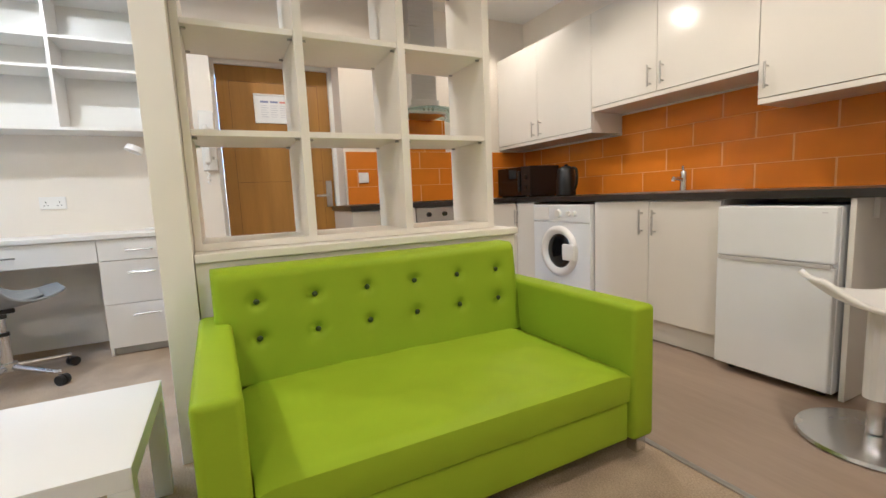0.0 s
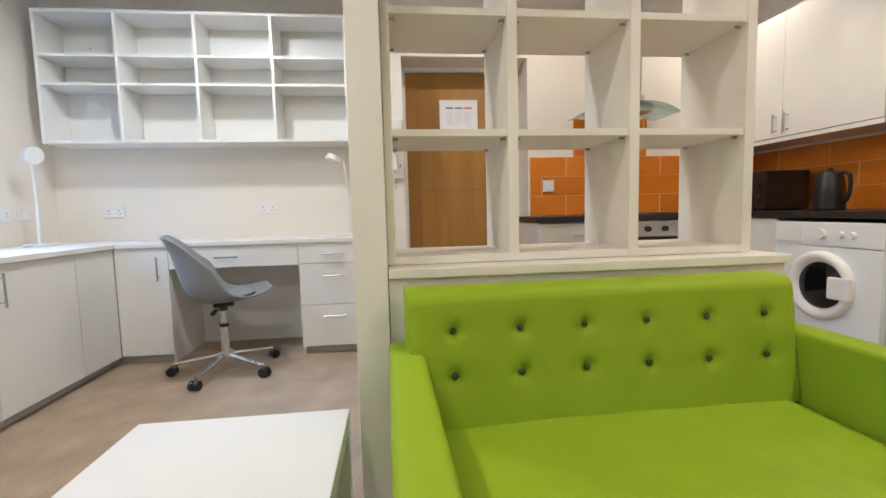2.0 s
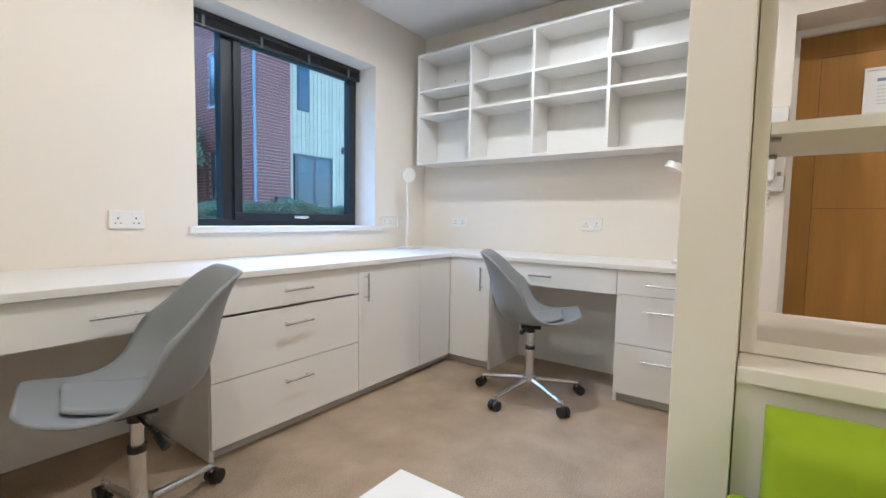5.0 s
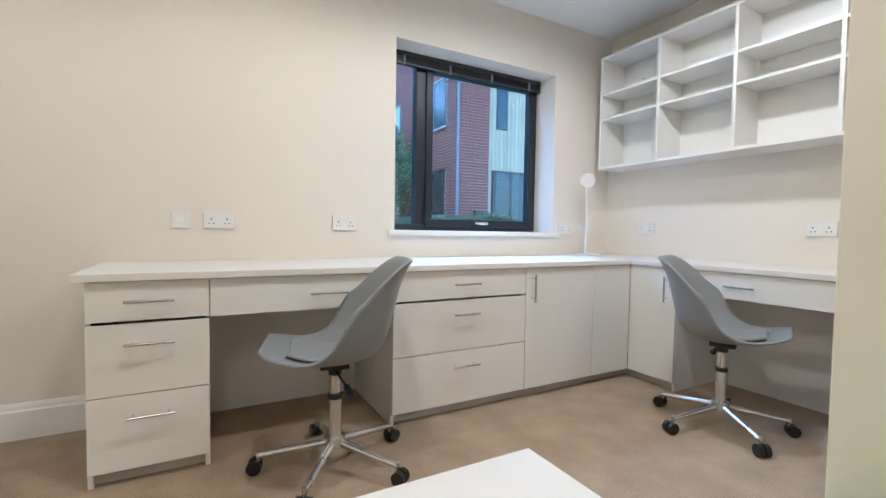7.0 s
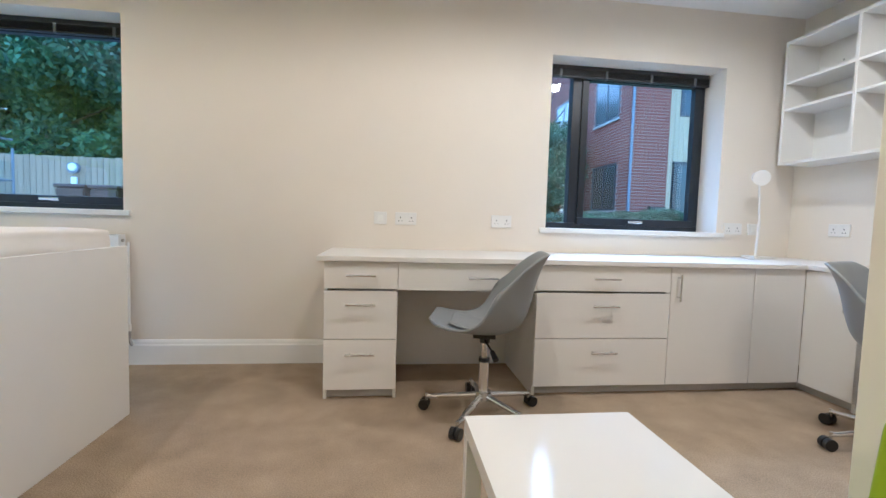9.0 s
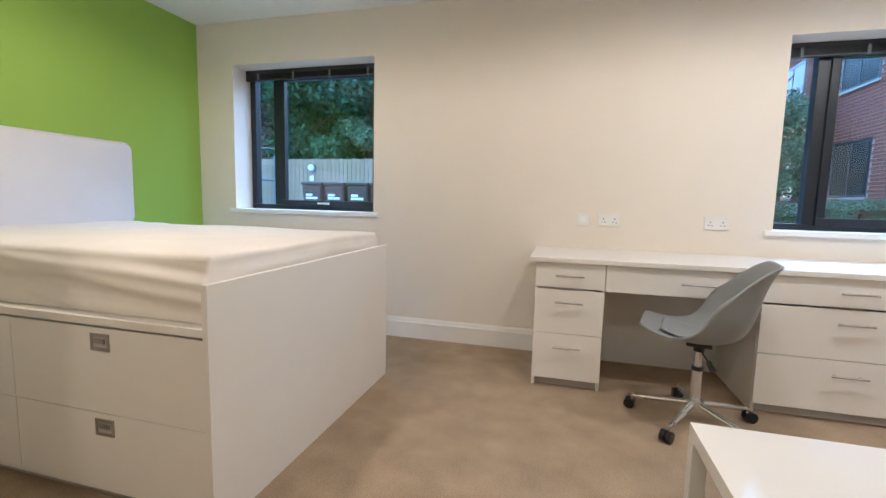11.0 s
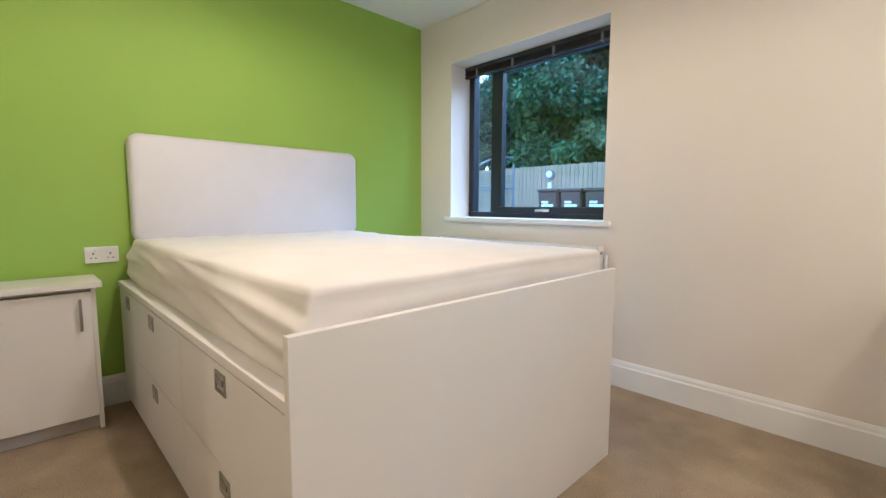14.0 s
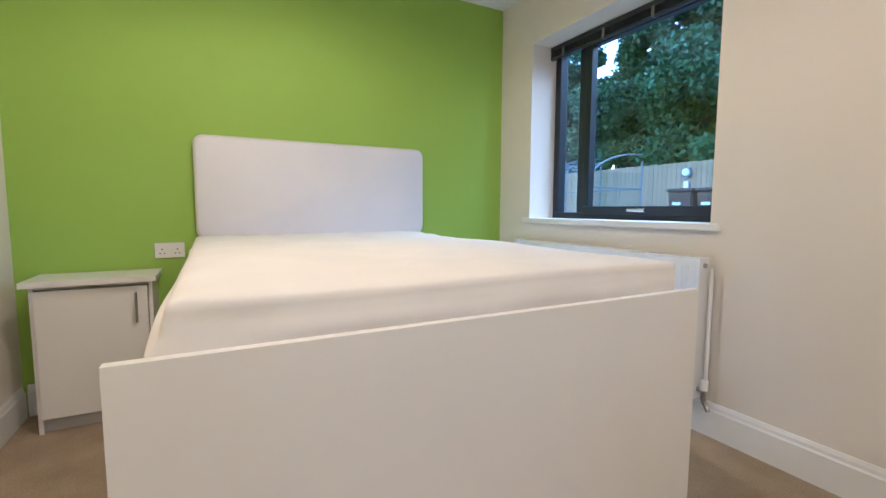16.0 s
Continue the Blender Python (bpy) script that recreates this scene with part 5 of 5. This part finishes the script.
bins = wheelie_bin()
bins.matrix_basis = pose(-9.72, 7.4, GZ, 0, 0, 0)
for k in range(1, 6):
    copy_thing(bins, pose(-9.72 + 0.65 * k, 7.4 + 0.03 * (k % 2), GZ, 0, 0, (-3, 2, 0, 4, -2)[k - 1]))


def cycle_shelter():
    ob = thing("cycle_shelter", "clear curved cycle shelter on a grey steel frame", "shelter", (-15.5, 7.2, GZ))
    bm = bmesh.new()
    for x in (0, 1.55, 3.1):
        rod(bm, (x, 0, 0), (x, 0, 1.75), 0.03)
        rod(bm, (x, 2.0, 0), (x, 2.0, 2.1), 0.03)
        for k in range(8):
            a, b = radians(10 + 10 * k), radians(20 + 10 * k)
            rod(bm, (x, 2.0 - 2.0 * math.cos(a), 1.55 + 0.75 * math.sin(a)), (x, 2.0 - 2.0 * math.cos(b), 1.55 + 0.75 * math.sin(b)), 0.025, n=8)
    for z in (0.5, 1.3):
        rod(bm, (0, 2.0, z), (3.1, 2.0, z), 0.02)
        rod(bm, (3.1, 0, z), (3.1, 2.0, z), 0.02)
    part("frame", bm, PIPE, ob)
    bm = bmesh.new()
    prev = None
    for k in range(9):
        a = radians(5 + 10 * k)
        row = [bm.verts.new((x, 2.0 - 2.0 * math.cos(a), 1.58 + 0.75 * math.sin(a))) for x in (0, 3.1)]
        if prev:
            bm.faces.new((prev[0], prev[1], row[1], row[0]))
        prev = row
    o = part("roof_sheet", bm, SHELTER_GLASS, ob, "clear plastic roof sheet")
    o.visible_shadow = False
    o = part("side_sheet", boxes((3.11, 3.115, 0.0, 2.0, 0.3, 1.75)), SHELTER_GLASS, ob, "clear plastic side sheet")
    o.visible_shadow = False
    return ob


cycle_shelter()


def foliage(name, seed, radius, height, count, leaf, spread=1.0):
    """Leaves in loose clumps through an uneven crown; one mesh that several trees share."""
    rnd = np.random.RandomState(seed)
    clumps = []
    for k in range(46):
        a, h = rnd.uniform(0, 2 * math.pi), rnd.uniform(0, 1)
        r = radius * (0.35 + 0.75 * math.sin(math.pi * min(1, 0.18 + 0.82 * h)) * rnd.uniform(0.55, 1.1))
        clumps.append((r * math.cos(a), r * math.sin(a), h * height, rnd.uniform(0.35, 0.8) * radius * 0.42 * spread))
    verts, faces = [], []
    for k in range(count):
        cx, cy, cz, cr = clumps[rnd.randint(len(clumps))]
        d = rnd.normal(size=3)
        d /= np.linalg.norm(d)
        p = np.array([cx, cy, cz]) + d * cr * rnd.uniform(0.55, 1.0) * np.array([1, 1, 0.75])
        u = rnd.normal(size=3)
        u /= np.linalg.norm(u)
        v = np.cross(u, rnd.normal(size=3))
        v /= np.linalg.norm(v)
        s = leaf * rnd.uniform(0.6, 1.3)
        i = len(verts)
        verts += [tuple(p - u * s), tuple(p + v * s * 0.5), tuple(p + u * s), tuple(p - v * s * 0.5)]
        faces.append((i, i + 1, i + 2, i + 3))
    data = bpy.data.meshes.new(name)
    data.from_pydata(verts, [], faces)
    return data


CROWN_A, CROWN_B = foliage("crown", 1, 2.3, 6.5, 44000, 0.085, 1.15), foliage("crown", 2, 2.0, 5.0, 26000, 0.065)
CROWN_A.materials.append(LEAF_DARK)
CROWN_B.materials.append(LEAF)
CROWN_C = foliage("crown", 3, 2.0, 5.0, 34000, 0.07, 1.9)
CROWN_C.materials.append(LEAF)
CROWN_D = foliage("crown", 5, 2.0, 5.0, 34000, 0.055, 1.5)
CROWN_D.materials.append(LEAF)


def tree(x, y, base, scale, turn, crown, label):
    ob = thing("tree", label, "tree", (x, y, BANK if x > -1 else GZ), turn, "trees outside")
    bm = rods(((0, 0, 0), (0.1, 0.05, base + 2.0), 0.2 * scale, 0.12 * scale), ((0.1, 0.05, base + 2.0), (-0.1, 0.1, base + 5 * scale), 0.12 * scale, 0.03), n=10)
    for k in range(6):
        a = k * 1.1
        z = base + 0.4 + 0.6 * k
        rod(bm, (0.06, 0.03, z), (1.3 * scale * math.cos(a), 1.3 * scale * math.sin(a), z + 1.1), 0.06 * scale, 0.015, n=8)
    part("trunk", bm, BARK, ob)
    o = new("crown", crown)
    o.parent = ob
    o.matrix_basis = Matrix.Translation((0, 0, base)) @ Matrix.Diagonal((scale, scale, scale, 1))
    tagged(o, "dense green leaves in loose clumps")


DENSE = "tall broadleaf tree behind the fence"
for k, (x, y, b, s) in enumerate(((-26.5, 14.0, 0.4, 1.3), (-23.6, 14.4, 0.3, 1.3), (-20.5, 13.8, 0.5, 1.25), (-17.3, 14.6, 0.3, 1.3), (-14.2, 13.2, 0.4, 1.2), (-11.3, 14.2, 0.2, 1.35), (-8.6, 13.0, 0.4, 1.2), (-5.6, 14.0, 0.3, 1.3), (-2.9, 13.2, 0.3, 1.2),
                                  (-18.8, 17.0, 1.2, 1.3), (-12.8, 17.0, 1.2, 1.35), (-7.0, 17.0, 1.2, 1.3), (-15.5, 17.5, 2.5, 1.7), (-12.1, 17.0, 2.5, 1.7), (-9.2, 16.6, 2.4, 1.6))):
    tree(x, y, b, s, 37 * k, CROWN_A if k % 3 else CROWN_B, DENSE)
for x, y, b, c in ((0.75, 9.0, 0.3, 0.58), (1.35, 10.2, 0.5, 0.62)):
    tree(x, y, b, c, 20 + 90 * x, CROWN_D, "young bushy tree beside the brick block")


def shrub(x, y, s, turn):
    ob = thing("shrub", "low green shrub outside the window", "shrub", (x, y, BANK), turn, "shrubs")
    part("stems", rods(((0, 0, 0), (0.1, 0.1, 0.5 * s), 0.02), ((0, 0, 0), (-0.12, 0.02, 0.5 * s), 0.02), ((0, 0, 0), (0.02, -0.12, 0.5 * s), 0.02), n=6), BARK, ob)
    o = new("crown", CROWN_C)
    o.parent = ob
    o.matrix_basis = Matrix.Translation((0, 0, 0.15)) @ Matrix.Diagonal((0.30 * s, 0.30 * s, 0.085 * s, 1))


for k in range(7):
    shrub(0.6 + 0.95 * k, 5.6 + 0.3 * (k % 2), 1.0 + 0.15 * (k % 3), 50 * k)


# ---- tiles, piece by piece ----
def tiling(parent_name, label, origin, turn, rows):
    """Running-bond glazed tiles 0.38 x 0.15 m with recessed grout."""
    ob = thing(parent_name, label, "tiles", origin, turn)
    ob["kind"] = "structure"
    tw, g = 0.384, 0.0045
    meshes = {}

    def tile(x0, x1, z0, z1):
        key = (round(x1 - x0, 3), round(z1 - z0, 3))
        if key not in meshes:
            d = bpy.data.meshes.new("tile")
            boxes((0, key[0], -0.009, -0.001, 0, key[1]), bevel=0.0012).to_mesh(d)
            d.materials.append(TILE)
            meshes[key] = d
        o = new("tile", meshes[key])
        o.location = (x0, 0, z0)
        o.parent = ob

    for z0, z1, a, b, shift in rows:
        x = a - shift
        while x < b - 0.02:
            lo, hi = max(x, a), min(x + tw, b)
            if hi - lo > 0.02:
                tile(lo + g / 2 + 0.0005, hi - g / 2 - 0.0005, z0, z1)
            x += tw + g
        part("grout", boxes((a, b, -0.0075, -0.0005, z0 - g / 2, z1 + g / 2)), GROUT, ob, "pale grout bed")
    return ob


Z = KT + 0.004
P = 0.1485
south_rows = [(Z + P * r, Z + P * (r + 1) - 0.0045, 0.0, 3.7, 0.32 - 0.194 * ((r + 1) % 2)) for r in range(3)]
south_rows += [(Z + P * 3, Z + P * 4 - 0.0045, 1.23, 3.7, 0.387)]
tiling("wall_tiles_1", "glossy burnt-orange brick-pattern wall tiles over the worktop", (XE - 0.001, SOUTH + 0.001, 0), 180, south_rows)
east_rows = [(Z + P * r, Z + P * (r + 1) - 0.0045, 0.0, 1.86, 0.194 * (r % 2) + 0.10) for r in range(3)]
east_rows += [(Z + P * 3, Z + P * 4 - 0.0045, 0.345, 0.945, 0.0), (Z + P * 4, Z + P * 5 - 0.015, 0.345, 0.945, 0.2)]
tiling("wall_tiles_2", "glossy burnt-orange brick-pattern wall tiles behind the hob", (XE - 0.001, -3.515, 0), -90, east_rows)
